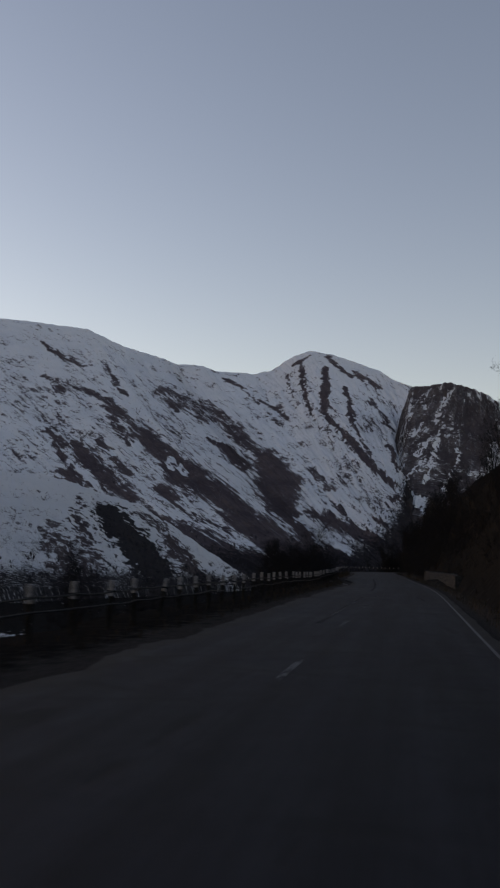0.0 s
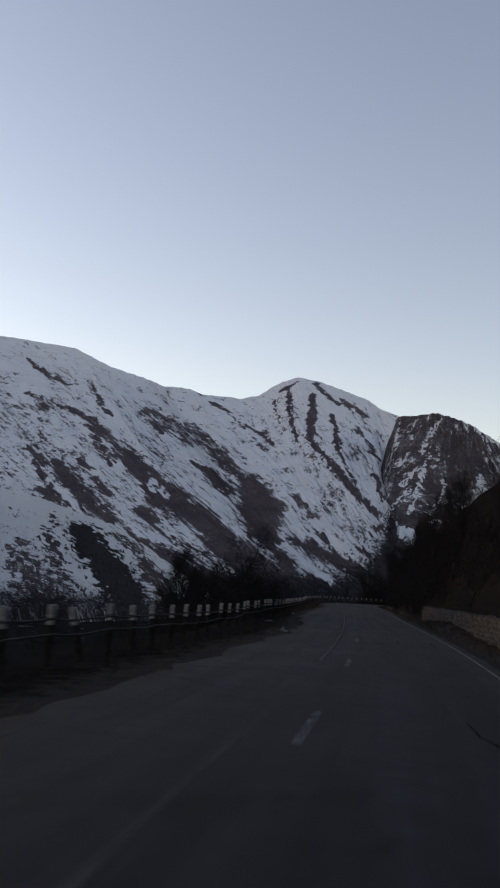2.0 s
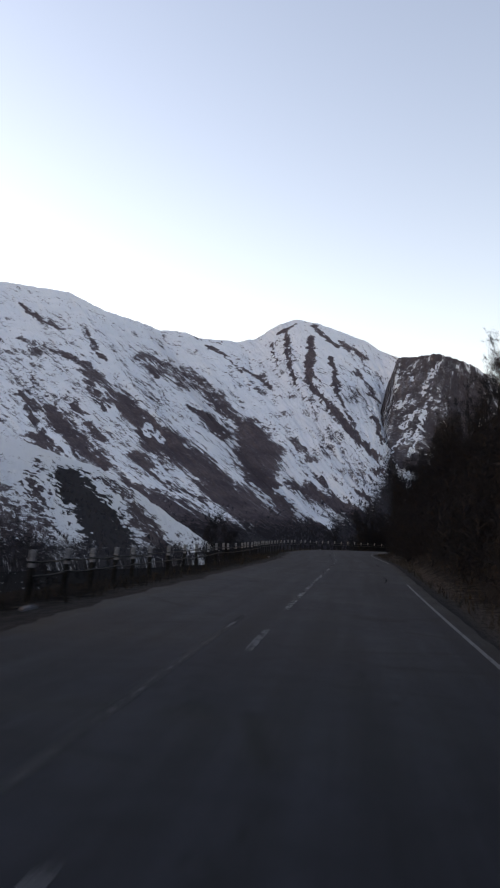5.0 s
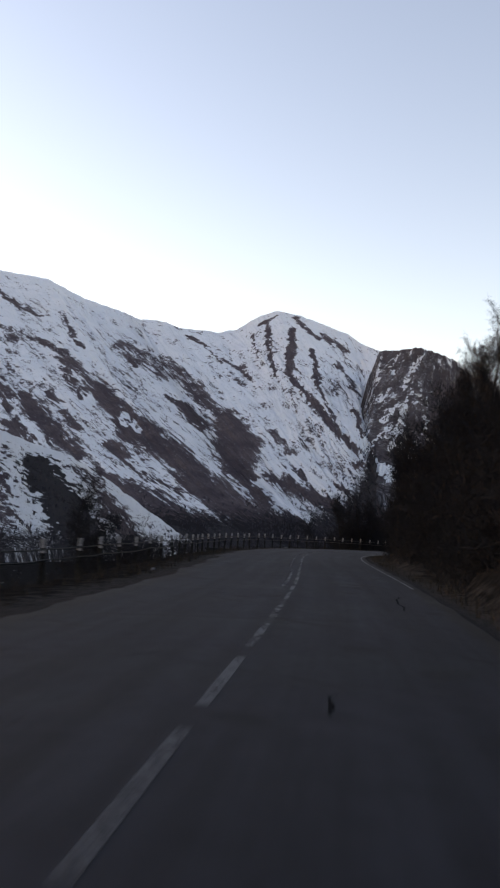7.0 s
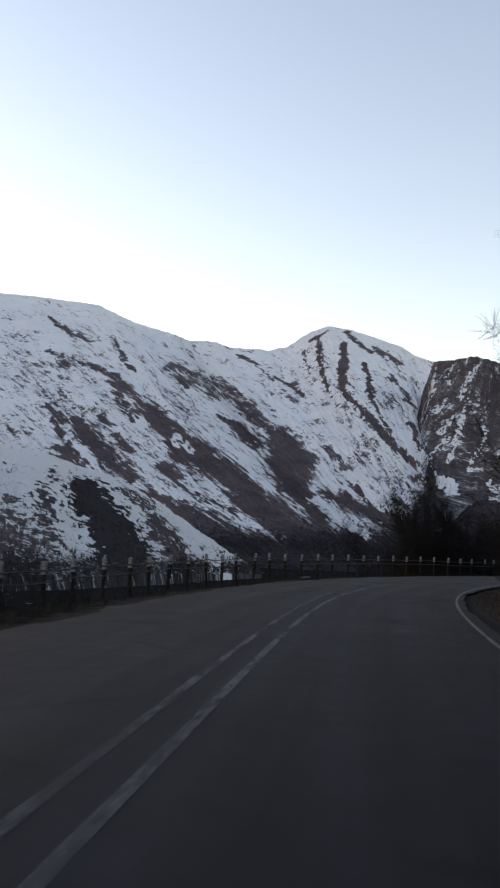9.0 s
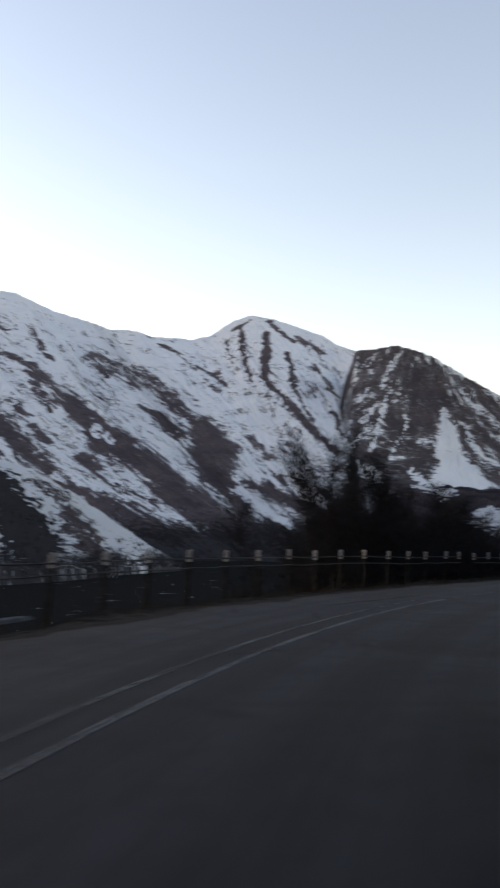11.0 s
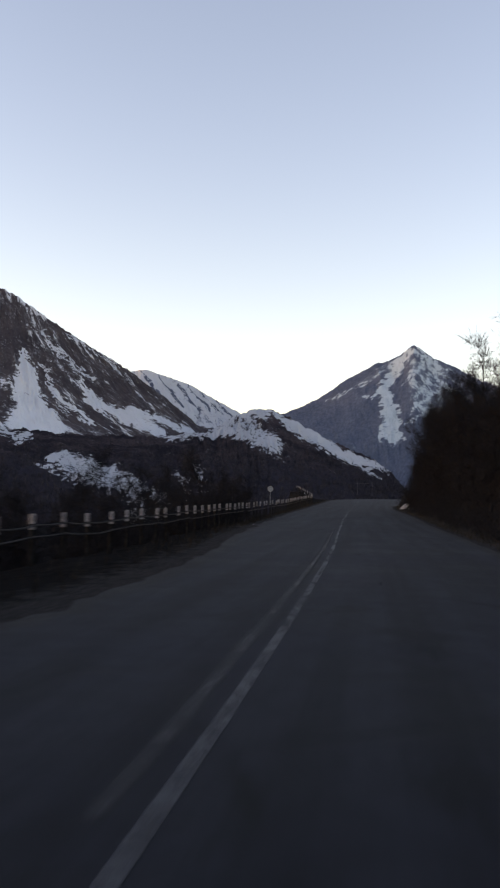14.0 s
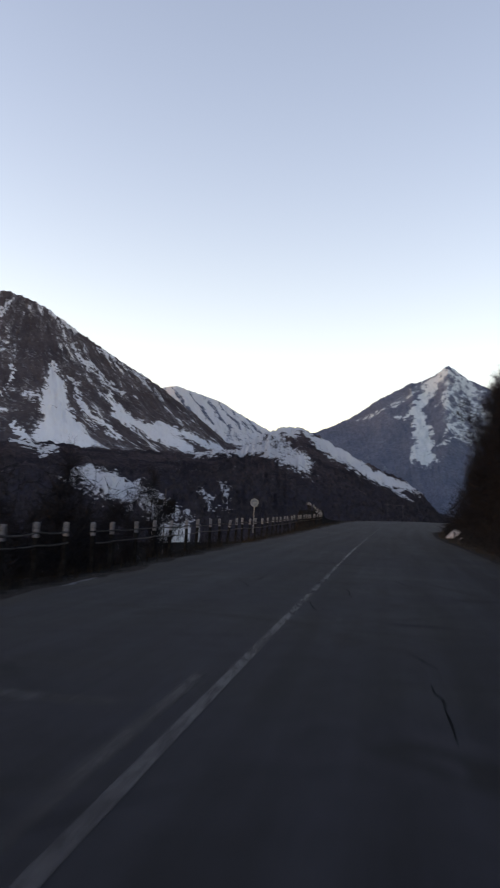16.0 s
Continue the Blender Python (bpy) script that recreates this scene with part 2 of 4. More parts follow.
SPUR_FOOT = [(-286, 403, -22), (-256, 486, -21), (-227, 612, -23), (-217, 637, -22), (-209, 672, -23), (-196, 728, -23), (-186, 794, -24), (-183, 866, -25),
    (-170, 940, -27), (-159, 993, -28)]
ROCK_RIDGE = [(-48, 2500, 314), (-29, 2621, 440), (1, 2701, 548), (59, 2680, 549), (109, 2649, 553), (156, 2646, 542), (214, 2622, 516), (289, 2584, 459), (378,
    2551, 399), (464, 2505, 344), (508, 2496, 316), (596, 2475, 254), (682, 2451, 184), (767, 2423, 160)]
ROCK_FOOT = [(-47, 2100, 103), (-40, 2080, 99), (-28, 2061, 95), (6, 2051, 94), (83, 2079, 92), (156, 2095, 93), (229, 2087, 93), (334, 2123, 99), (431, 2155,
    104), (506, 2137, 106), (557, 2175, 111), (609, 2212, 117), (634, 2204, 121), (714, 2230, 123)]
FOOTHILL_RIDGE = [(-225, 1713, -48), (-138, 1744, -20), (-60, 1760, 9), (33, 1792, 48), (74, 1881, 94), (123, 1979, 119), (269, 2015, 114), (447, 2032, 118), (553,
    2056, 132), (608, 2091, 146), (665, 2125, 178), (718, 2159, 199), (766, 2173, 209), (794, 2130, 196), (822, 2064, 163), (849, 1997, 132), (882, 1924,
    102), (901, 1858, 80), (898, 1803, 58), (903, 1742, 23), (931, 1666, 4)]
FOOTHILL_FOOT = [(-193, 1515, -42), (-104, 1426, -36), (-33, 1281, -29), (20, 1132, -23), (39, 1082, -21), (61, 1031, -18), (124, 1025, -16), (225, 1108, -14), (300,
    1192, -13), (340, 1232, -13), (386, 1269, -12), (426, 1307, -12), (469, 1344, -11), (506, 1362, -10), (546, 1365, -9), (588, 1378, -7), (630, 1379,
    -6), (661, 1385, -6), (688, 1404, -7), (734, 1436, -8), (778, 1408, -7)]
FAR_RIDGE = [(724, 4373, 412), (932, 4434, 589), (999, 4419, 599), (1108, 4392, 569), (1217, 4362, 533), (1311, 4281, 464), (1401, 4198, 403), (1539, 4094, 317)]
FAR_FOOT = [(716, 3968, 157), (915, 3925, 168), (998, 3904, 172), (1115, 3871, 178), (1231, 3834, 184), (1312, 3805, 187), (1392, 3775, 191), (1505, 3729, 197)]
EAST_RIDGE = [(1188, 3318, 251), (1236, 3245, 302), (1322, 3209, 342), (1396, 3176, 387), (1469, 3140, 449), (1560, 3094, 504), (1613, 3064, 520), (1673, 3029,
    576), (1709, 2949, 514), (1749, 2865, 473), (1784, 2780, 427), (1844, 2613, 349), (1973, 2375, 234), (2120, 1927, 178)]
EAST_FOOT = [(1030, 2518, 11), (1074, 2499, 13), (1095, 2433, 15), (1113, 2368, 17), (1153, 2347, 19), (1168, 2282, 21), (1187, 2271, 22), (1187, 2213, 22),
    (1241, 2180, 22), (1261, 2108, 23), (1288, 2029, 23), (1370, 1968, 25), (1443, 1775, 28), (1586, 1474, 34)]
WA = [(-407, 340, -331, 277, 38, 38, 1), (-337, 276, -243, 206, 40, 58, 1), (-243, 206, -131, 133, 58, 50, 1), (-131, 133, -86, 93, 50, 49, 1), (-86, 93, -25, 50,
    49, 47, 1), (-25, 50, 27, 20, 46, 36, 1), (27, 20, 96, 3, 36, 39, 1), (96, 3, 137, -12, 38, 22, 1), (-50, 283, -14, 186, 61, 93, 1), (-14, 186, -8, 126, 93,
    56, 1), (-4, 121, 53, 50, 38, 27, 1), (-230, 489, -154, 382, 43, 45, 0.55), (-175, 321, -106, 248, 32, 32, 1)]
WB = [(-230, 350, -170, 312, 10, 15, 0.9), (-134, 364, -84, 315, 31, 27, 0.8), (-447, 602, -264, 469, 71, 65, 0.4), (-302, 537, -159, 407, 42, 40, 0.45), (-411,
    534, -366, 482, 21, 20, 0.7), (-724, 557, -615, 512, 15, 17, 0.8), (-621, 518, -522, 407, 13, 13, 0.7), (-584, 501, -498, 409, 23, 23, 0.8), (-536, 459,
    -414, 343, 22, 19, 0.65), (-520, 402, -410, 292, 14, 14, 0.6), (-548, 279, -459, 212, 18, 21, 1), (-469, 228, -379, 154, 21, 19, 1), (-384, 158, -312, 113,
    19, 20, 1)]
WC = [(-640, 332, -554, 259, 14, 13, 0.8), (-493, 182, -430, 136, 20, 22, 1), (-552, 240, -520, 217, 9, 8, 0.7), (-425, 240, -354, 179, 10, 10, 0.9), (-501, 303,
    -446, 262, 7, 7, 0.8), (-317, 92, -242, 73, 7, 20, 1), (-242, 73, -177, 44, 20, 25, 1), (-177, 44, -110, 15, 25, 29, 1), (-110, 15, -52, 0, 29, 28, 1),
    (-276, 155, -227, 129, 19, 18, 0.9), (-247, 124, -159, 74, 5, 4, 0.8), (-165, 78, -88, 43, 4, 5, 0.8), (-178, 58, -144, 37, 5, 5, 0.8)]
WD = [(-253, 704, -171, 650, 16, 15, 0.9), (-174, 639, -96, 553, 7, 6, 0.7), (-95, 578, 6, 463, 11, 10, 0.7), (-42, 457, -9, 426, 14, 11, 0.6), (139, 735, 117,
    484, 22, 20, 1), (113, 471, 179, 357, 14, 14, 1), (179, 357, 225, 267, 17, 22, 1), (222, 264, 262, 197, 19, 18, 1), (46, 777, 55, 605, 19, 14, 0.9), (54,
    611, 78, 472, 12, 10, 0.9), (202, 619, 199, 464, 15, 14, 0.9), (199, 464, 213, 360, 12, 11, 0.9), (213, 360, 236, 272, 9, 7, 0.8)]
WE = [(21, 769, 87, 819, 10, 11, 0.9), (152, 813, 230, 692, 21, 20, 0.8), (253, 715, 326, 632, 30, 28, 0.55), (275, 567, 318, 401, 14, 13, 0.55), (-4, 719, 16,
    582, 7, 6, 0.6), (291, 337, 287, 247, 11, 10, 0.8), (70, 252, 109, 182, 18, 21, 0.6), (56, 116, 106, 99, 15, 17, 0.9), (106, 99, 154, 70, 19, 23, 0.9),
    (120, 128, 133, 113, 12, 12, 0.8), (154, 70, 207, 39, 21, 22, 0.9), (254, 154, 316, 133, 14, 17, 0.8), (193, 100, 222, 74, 7, 7, 0.8)]
WF = [(35, 96, 81, 63, 12, 14, -1), (81, 63, 126, 26, 14, 13, -1), (-1050, 873, -852, 736, 13, 12, 0.8), (-865, 754, -766, 697, 9, 7, 0.7), (-800, 583, -735, 517,
    28, 26, 0.5), (-853, 609, -740, 552, 20, 19, 0.5), (-717, 741, -598, 583, 14, 12, 0.45), (-589, 564, -527, 521, 8, 7, 0.6), (-294, 248, -270, 211, 10, 9,
    -0.6), (-263, 229, -239, 199, 10, 8, -0.5)]
RA = [(96, 341, 118, 144, 4, 100, -1), (-87, 525, -98, 462, 6, 6, -0.5), (-20, 519, -44, 459, 8, 9, -0.6), (-44, 459, -60, 405, 6, 5, -0.4), (-69, 364,
    -109, 297, 7, 10, -0.5), (-49, 353, -63, 289, 12, 8, -0.6), (-63, 298, -77, 219, 10, 13, -0.6), (-84, 289, -119, 220, 8, 7, -0.5), (8, 317, -11, 250,
    6, 10, -0.6), (-11, 253, -32, 190, 11, 12, -0.7), (142, 416, 195, 327, 8, 7, -0.5), (176, 366, 272, 277, 7, 12, -0.6), (92, 505, 153, 453, 6, 8,
    -0.7), (213, 409, 359, 327, 6, 6, -0.7)]
RB = [(247, 220, 412, 141, 31, 35, -1), (343, 199, 511, 154, 22, 23, -1), (14, 167, 42, 130, 18, 25, -0.9), (238, 252, 335, 167, 13, 20, -0.8), (-130, 194,
    -65, 140, 24, 30, -1), (-132, 533, -141, 409, 3, 5, -0.4), (-141, 409, -153, 302, 5, 4, -0.3), (-153, 302, -136, 194, 4, 7, -0.4), (211, 329, 250,
    237, 7, 8, -0.5), (140, 305, 195, 163, 10, 16, -0.45), (-97, 407, -123, 355, 6, 7, -0.4), (-38, 405, -56, 364, 6, 6, -0.4), (200, 194, 249, 157, 14,
    19, -0.7)]
FA = [(-223, 51, -142, 26, 23, 28, -1), (-142, 26, -88, 9, 26, 13, -1), (161, 200, 250, 145, 27, 42, -1), (250, 145, 324, 87, 37, 33, -1), (326, 90, 395,
    69, 28, 14, -1), (96, 146, 157, 104, 41, 48, -1), (49, 132, 96, 146, 17, 29, -1), (60, 148, 135, 190, 26, 28, -0.9), (135, 190, 168, 202, 22, 20, -0.9), (105, 170, 135, 140, 40, 40, -0.25), (185, 177, 202, 99, 24, 44, 1), (-69, 118, 49, 130, 10, 14, -0.55),
    (-35, 36, -22, 10, 7, 9, -0.44), (2, 44, 0, 11, 9, 6, -0.33), (-392, 117, -305, 89, 11, 14, -0.8), (341, 76, 344, 45, 16, 11, -0.7), (-107, 6, -66,
    -9, 12, 13, -0.7), (-69, -3, -48, -13, 9, 6, -0.6)]
EA = [(-110, 520, -30, 330, 120, 180, 0.02), (-330, 400, -170, 520, 22, 30, 0.35), (-440, 350, -330, 400, 14, 20, 0.4), (-138, 545, -185, 481, 16, 34, -1), (-185, 481, -219, 394, 40, 48, -1), (-224, 394, -195, 288, 44, 50, -1), (-195, 288, -182, 203, 54, 74, -1),
    (-182, 203, -142, 192, 21, 10, -0.9), (-68, 502, -138, 408, 9, 12, -0.45), (-39, 478, -114, 347, 8, 10, -0.4), (-20, 414, -120, 292, 9, 11, -0.4),
    (-14, 353, -136, 241, 7, 9, -0.35), (-125, 545, -38, 486, 17, 12, -0.5), (-284, 425, -187, 508, 6, 8, -0.15), (-407, 375, -303, 413, 5, 6, -0.15),
    (-296, 351, -236, 365, 8, 8, -0.4)]
FARA = [(-122, 592, 17, 411, 11, 16, 0.9), (-43, 580, 83, 417, 11, 19, 0.9), (27, 564, 164, 392, 11, 16, 0.8), (97, 537, 219, 397, 11, 16, 0.8), (167, 498,
    272, 386, 8, 13, 0.7), (236, 463, 326, 366, 8, 13, 0.7)]
SA = [(12, 50, 60, -14, 27, 32, 2), (-22, 38, 6, -4, 7, 9, 0.8), (-22, 60, -13, 55, 8, 6, 0.9), (47, 56, 79, 38, 7, 9, 0.7), (84, 24, 108, -19, 19, 21,
    0.8), (147, 3, 142, -19, 7, 8, -0.8), (-46, 23, -6, -19, 10, 24, 0.5)]


def spread(line, n, other):
    """n points along a line, shared out by the length of the line midway between it and the other."""
    a, b = np.array(line, float), np.array(other, float)
    way = np.concatenate([[0], np.cumsum(np.linalg.norm(np.diff((a + b) / 2, axis=0), axis=1))])
    at = np.linspace(0, way[-1], n)
    return np.stack([np.interp(at, way, a[:, i]) for i in range(3)], 1), at


def rough_field(nu, nv, cells_u, cells_v, rng):
    """Smooth random values between -1 and 1 on an nv by nu grid."""
    g = rng.uniform(-1, 1, (cells_v + 2, cells_u + 2))
    u, v = np.linspace(0, cells_u, nu), np.linspace(0, cells_v, nv)
    iu, iv = np.minimum(u.astype(int), cells_u), np.minimum(v.astype(int), cells_v)
    fu, fv = u - iu, v - iv
    fu, fv = (fu * fu * (3 - 2 * fu))[None], (fv * fv * (3 - 2 * fv))[:, None]
    a, b = g[np.ix_(iv, iu)], g[np.ix_(iv, iu + 1)]
    c, d = g[np.ix_(iv + 1, iu)], g[np.ix_(iv + 1, iu + 1)]
    return (a * (1 - fu) + b * fu) * (1 - fv) + (c * (1 - fu) + d * fu) * fv


def fill_mesh(name, points, nu, nv, material):
    """A sheet of nv rows of nu points as one mesh object."""
    me = bpy.data.meshes.new(name)
    i = (np.arange(nv - 1)[:, None] * nu + np.arange(nu - 1)[None]).ravel()
    quads = np.stack([i, i + nu, i + nu + 1, i + 1], 1)
    me.vertices.add(len(points))
    me.vertices.foreach_set("co", points.astype(np.float32).ravel())
    me.loops.add(quads.size)
    me.loops.foreach_set("vertex_index", quads.astype(np.int32).ravel())
    me.polygons.add(len(quads))
    me.polygons.foreach_set("loop_start", np.arange(0, quads.size, 4, dtype=np.int32))
    me.polygons.foreach_set("use_smooth", np.ones(len(quads), bool))
    me.update(calc_edges=True)
    me.materials.append(material)
    return new(name, me), quads


def give_uv(me, quads, u, v):
    layer = me.uv_layers.new(name="slope")
    uv = np.stack([u.ravel()[quads.ravel()], v.ravel()[quads.ravel()]], 1)
    layer.data.foreach_set("uv", uv.astype(np.float32).ravel())


def give_value(me, name, values):
    me.attributes.new(name, "FLOAT", "POINT").data.foreach_set("value", values.astype(np.float32).ravel())


def mountain(name, label, ridge, foot, strokes, facing, material, nu=420, nv=200, seed=1, snow=0.75, wood_low=0.0, wood_height=80.0, spur=14.0, crest=5.0, bands=26, warp=14.0, shear=(0.0, 0.0), trees_per=0.0, tree_height=6.0):
    """A mountain side from its crest down to its foot, with spurs and gullies along the fall lines, and a back that falls away behind."""
    rng = np.random.default_rng(seed)
    top, along = spread(ridge, nu, foot)
    low, _ = spread(foot, nu, ridge)
    v = np.linspace(0, 1, nv)[:, None]
    p = top[None] + (low - top)[None] * v[..., None]
    p[..., 2] = top[None, :, 2] + (low - top)[None, :, 2] * (1 - (1 - v) ** 1.15)
    length = np.linalg.norm(low - top, axis=1)
    gully = 0.6 * np.abs(rough_field(nu, nv, bands, 4, rng)) + 0.35 * np.abs(rough_field(nu, nv, bands * 3, 7, rng)) + 0.2 * np.abs(rough_field(nu, nv, bands * 8, 16, rng))
    lumps = rough_field(nu, nv, bands * 12, 40, rng)
    away = (top - low)[:, :2]
    away /= np.linalg.norm(away, axis=1)[:, None]
    depth = (gully * spur * 2.2 + lumps * spur * 0.22) * np.minimum(1, v * 9) * np.minimum(1, (1 - v) * 6 + 0.15)
    p[..., 0] += away[None, :, 0] * depth
    p[..., 1] += away[None, :, 1] * depth
    p[..., 2] -= depth * 0.35
    jag = rough_field(nu, 2, bands * 5, 1, rng)[0] * crest * 0.5 + rough_field(nu, 2, bands * 16, 1, rng)[0] * crest * 0.35
    p[..., 2] += jag[None] * np.exp(-v * 14)
    # snow cover and scrub
    h = radians(facing)
    a, z = p[..., 0] * math.cos(h) - p[..., 1] * math.sin(h), p[..., 2]
    cover = np.full((nv, nu), float(snow)) - 0.35 * (gully - 0.35) + 0.32 * np.exp(-v * 4) * (snow > 0.5)
    a, z = (c + warp * (0.6 * rough_field(nu, nv, bands * 2, 18, rng) + 0.8 * rough_field(nu, nv, bands * 6, 50, rng) + 0.7 * rough_field(nu, nv, bands * 10, 130, rng)) for c in (a, z))
    wood = wood_low * np.clip(1.25 - (p[..., 2] - (low[None, :, 2])) / wood_height, 0, 1)
    for a0, z0, a1, z1, w0, w1, val in strokes:
        da, dz = a1 - a0, z1 - z0
        k = np.clip(((a - a0) * da + (z - z0) * dz) / max(da * da + dz * dz, 1), 0, 1)
        gap = np.hypot(a - a0 - k * da, z - z0 - k * dz) / ((w0 + (w1 - w0) * k) * 0.46 + 1)
        force = np.clip((1.65 - gap) / 1.0, 0, 1)
        if val > 1:
            wood = np.maximum(wood, force)
            continue
        wood = wood * (1 - 0.9 * force * (val < 0))
        cover += ((0.5 + 0.45 * abs(val) if val < 0 else 0.5 - 0.44 * val) - cover) * force
    if trees_per:
        stand = np.clip(wood * 1.5 - 0.28 + 0.35 * rough_field(nu, nv, bands * 3, 30, rng), 0, 1)
        pick = np.flatnonzero(rng.random(nu * nv) < (stand * trees_per).ravel())
        WOODS.append((name, p.reshape(-1, 3)[pick], tree_height))
    # the back
    nb = 12
    w = np.linspace(0, 1, nb + 1)[1:, None, None]
    behind = np.concatenate([away * 700, (-top[:, 2] - 60)[:, None]], 1)
    back = p[:1] + behind[None] * np.concatenate([w, w, w ** 1.3], 2)
    skirt = p[-1:].copy()
    skirt[..., :2] -= away[None] * 60
    skirt[..., 2] = np.minimum(skirt[..., 2] - 40, -60)
    pts = np.concatenate([back[::-1], p, skirt], 0)
    flat = np.concatenate([np.repeat(cover[:1], nb, 0), cover, cover[-1:]], 0)
    trees = np.concatenate([np.repeat(wood[:1] * 0, nb, 0), wood, wood[-1:]], 0)
    n = nv + nb + 1
    ob, quads = fill_mesh(name, pts.reshape(-1, 3), nu, n, material)
    down = np.concatenate([-np.linspace(1, 0.02, nb), np.linspace(0, 1, nv), [1.05]])[:, None] * length[None]
    tilt = np.interp(along / along[-1], [0, 1], shear)[None]
    give_uv(ob.data, quads, along[None] + tilt * down, down)
    give_value(ob.data, "cover", flat)
    give_value(ob.data, "wood", trees)
    return tagged(ob, label, "mountain", kind="structure")


WOODS = []


def slim(strokes, k):
    return [(*s[:4], s[4] * k, s[5] * k, s[6]) for s in strokes]


BROWN = mountain_mat("snowy_slope", (0.083, 0.069, 0.080), (0.118, 0.096, 0.104), 0.95, white=0.69)
NEAR_SLOPE = mountain_mat("snowy_spur", (0.072, 0.060, 0.070), (0.105, 0.086, 0.092), 0.8, 0.16, 0.05, white=0.66)
ROCKY = mountain_mat("bare_rock_slope", (0.066, 0.058, 0.066), (0.098, 0.084, 0.091), 0.62, strata=1.2)
# The foothill's wood colour is lifted towards blue to hold the haze over it.
WOODED = mountain_mat("wooded_slope", (0.026, 0.0235, 0.030), (0.070, 0.057, 0.062), 0.85, 0.06, 0.02, (0.0240, 0.0226, 0.0300), white=0.5)
# Distance haze is put into these two colours: bluish bare ground, duller snow.
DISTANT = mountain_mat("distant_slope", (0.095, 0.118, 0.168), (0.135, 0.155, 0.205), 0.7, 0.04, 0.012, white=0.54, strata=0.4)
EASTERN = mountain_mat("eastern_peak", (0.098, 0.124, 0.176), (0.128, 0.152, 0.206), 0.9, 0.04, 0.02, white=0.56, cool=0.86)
mountain("mountain_west", "long snow-streaked mountainside with bare brown gullies", WEST_RIDGE, WEST_FOOT, WA + WB + WC + WD + WE + WF, -8, BROWN, 860, 400, 3, 0.69, 0.75, 85, 12.0, 4.0, 34, 8.0, (-0.16, -0.06), 0.10, 7.0)
mountain("mountain_spur", "low snowy spur with a dark scrub patch", SPUR_RIDGE, SPUR_FOOT, SA, -20, NEAR_SLOPE, 260, 130, 5, 0.78, 0.6, 22, 5.0, 2.0, 18, 9.0, trees_per=0.10, tree_height=4.2)
mountain("mountain_rock", "bare brown rock mountain with snow-filled chutes", ROCK_RIDGE, ROCK_FOOT, slim(RA[1:], 0.62) + RA[:1] + slim(RB, 0.72), 3, ROCKY, 520, 280, 7, 0.28, 0.35, 40, 8.0, 4.0, 22, 9.0, (0.55, -0.85), trees_per=0.10, tree_height=6.5)
mountain("mountain_foothill", "dark wooded foothill under a snow-capped knoll", FOOTHILL_RIDGE, FOOTHILL_FOOT, FA, 15, WOODED, 520, 220, 9, 0.06, 0.66, 130, 14.0, 6.0, 26, 9.0, trees_per=0.16, tree_height=6.5)
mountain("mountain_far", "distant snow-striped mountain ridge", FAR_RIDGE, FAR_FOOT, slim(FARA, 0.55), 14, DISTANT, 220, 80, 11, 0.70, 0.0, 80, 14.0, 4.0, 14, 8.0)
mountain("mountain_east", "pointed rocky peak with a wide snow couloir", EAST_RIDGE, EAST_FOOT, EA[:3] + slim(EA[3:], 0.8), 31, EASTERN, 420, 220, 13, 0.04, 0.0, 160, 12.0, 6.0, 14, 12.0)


# ---- the road's line: bends as curvature along its length ----
BEND_AT = [-60, 20, 40, 60, 80, 100, 120, 140, 160, 180, 200, 220, 240, 260, 280, 310, 371, 373, 440, 460]
BEND = [0.0, 0.0003, -0.0003, -0.0023, -0.0001, 0.0008, -0.0001, -0.0023, 0.0015, 0.0127, 0.015, -0.0005, -0.0005, -0.0012, 0.0006, 0.0004, 0.0, 0.02, 0.02, 0.0]
LINE_S = np.arange(-60.0, 470.0, 0.5)
LINE_H = np.cumsum(np.interp(LINE_S, BEND_AT, BEND)) * 0.5
LINE_H -= np.interp(0, LINE_S, LINE_H)
LINE_X, LINE_Y = np.cumsum(np.sin(LINE_H)) * 0.5, np.cumsum(np.cos(LINE_H)) * 0.5
LINE_X -= np.interp(0, LINE_S, LINE_X)
LINE_Y -= np.interp(0, LINE_S, LINE_Y)


def rise(s):
    """The road climbs a little towards the far bend."""
    return np.interp(s, [-60, 285, 320, 360, 400, 470], [0, 0, 0.3, 0.9, 1.6, 2.2])


def on_road(s, lat, z=0.0):
    """The place s metres along the road and lat metres to the right of its middle, and the heading there."""
    h = np.interp(s, LINE_S, LINE_H)
    return np.interp(s, LINE_S, LINE_X) + lat * np.cos(h), np.interp(s, LINE_S, LINE_Y) - lat * np.sin(h), z + rise(s), h


def road_frame(x, y):
    """The way along the road and the distance to the right of it, for many places."""
    x, y = np.ravel(x), np.ravel(y)
    s, lat = np.zeros(len(x)), np.zeros(len(x))
    for k in range(0, len(x), 4000):
        d = (x[k:k + 4000, None] - LINE_X[None, ::4]) ** 2 + (y[k:k + 4000, None] - LINE_Y[None, ::4]) ** 2
        j = np.argmin(d, 1) * 4
        s[k:k + 4000] = LINE_S[j]
        side = (x[k:k + 4000] - LINE_X[j]) * np.cos(LINE_H[j]) - (y[k:k + 4000] - LINE_Y[j]) * np.sin(LINE_H[j])
        lat[k:k + 4000] = np.where(side < 0, -1, 1) * np.sqrt(d.min(1))
    return s, lat


def verge_noise(x, y, size, seed):
    return np.array([noise.noise(Vector((a / size, b / size, seed))) for a, b in zip(np.ravel(x), np.ravel(y))])


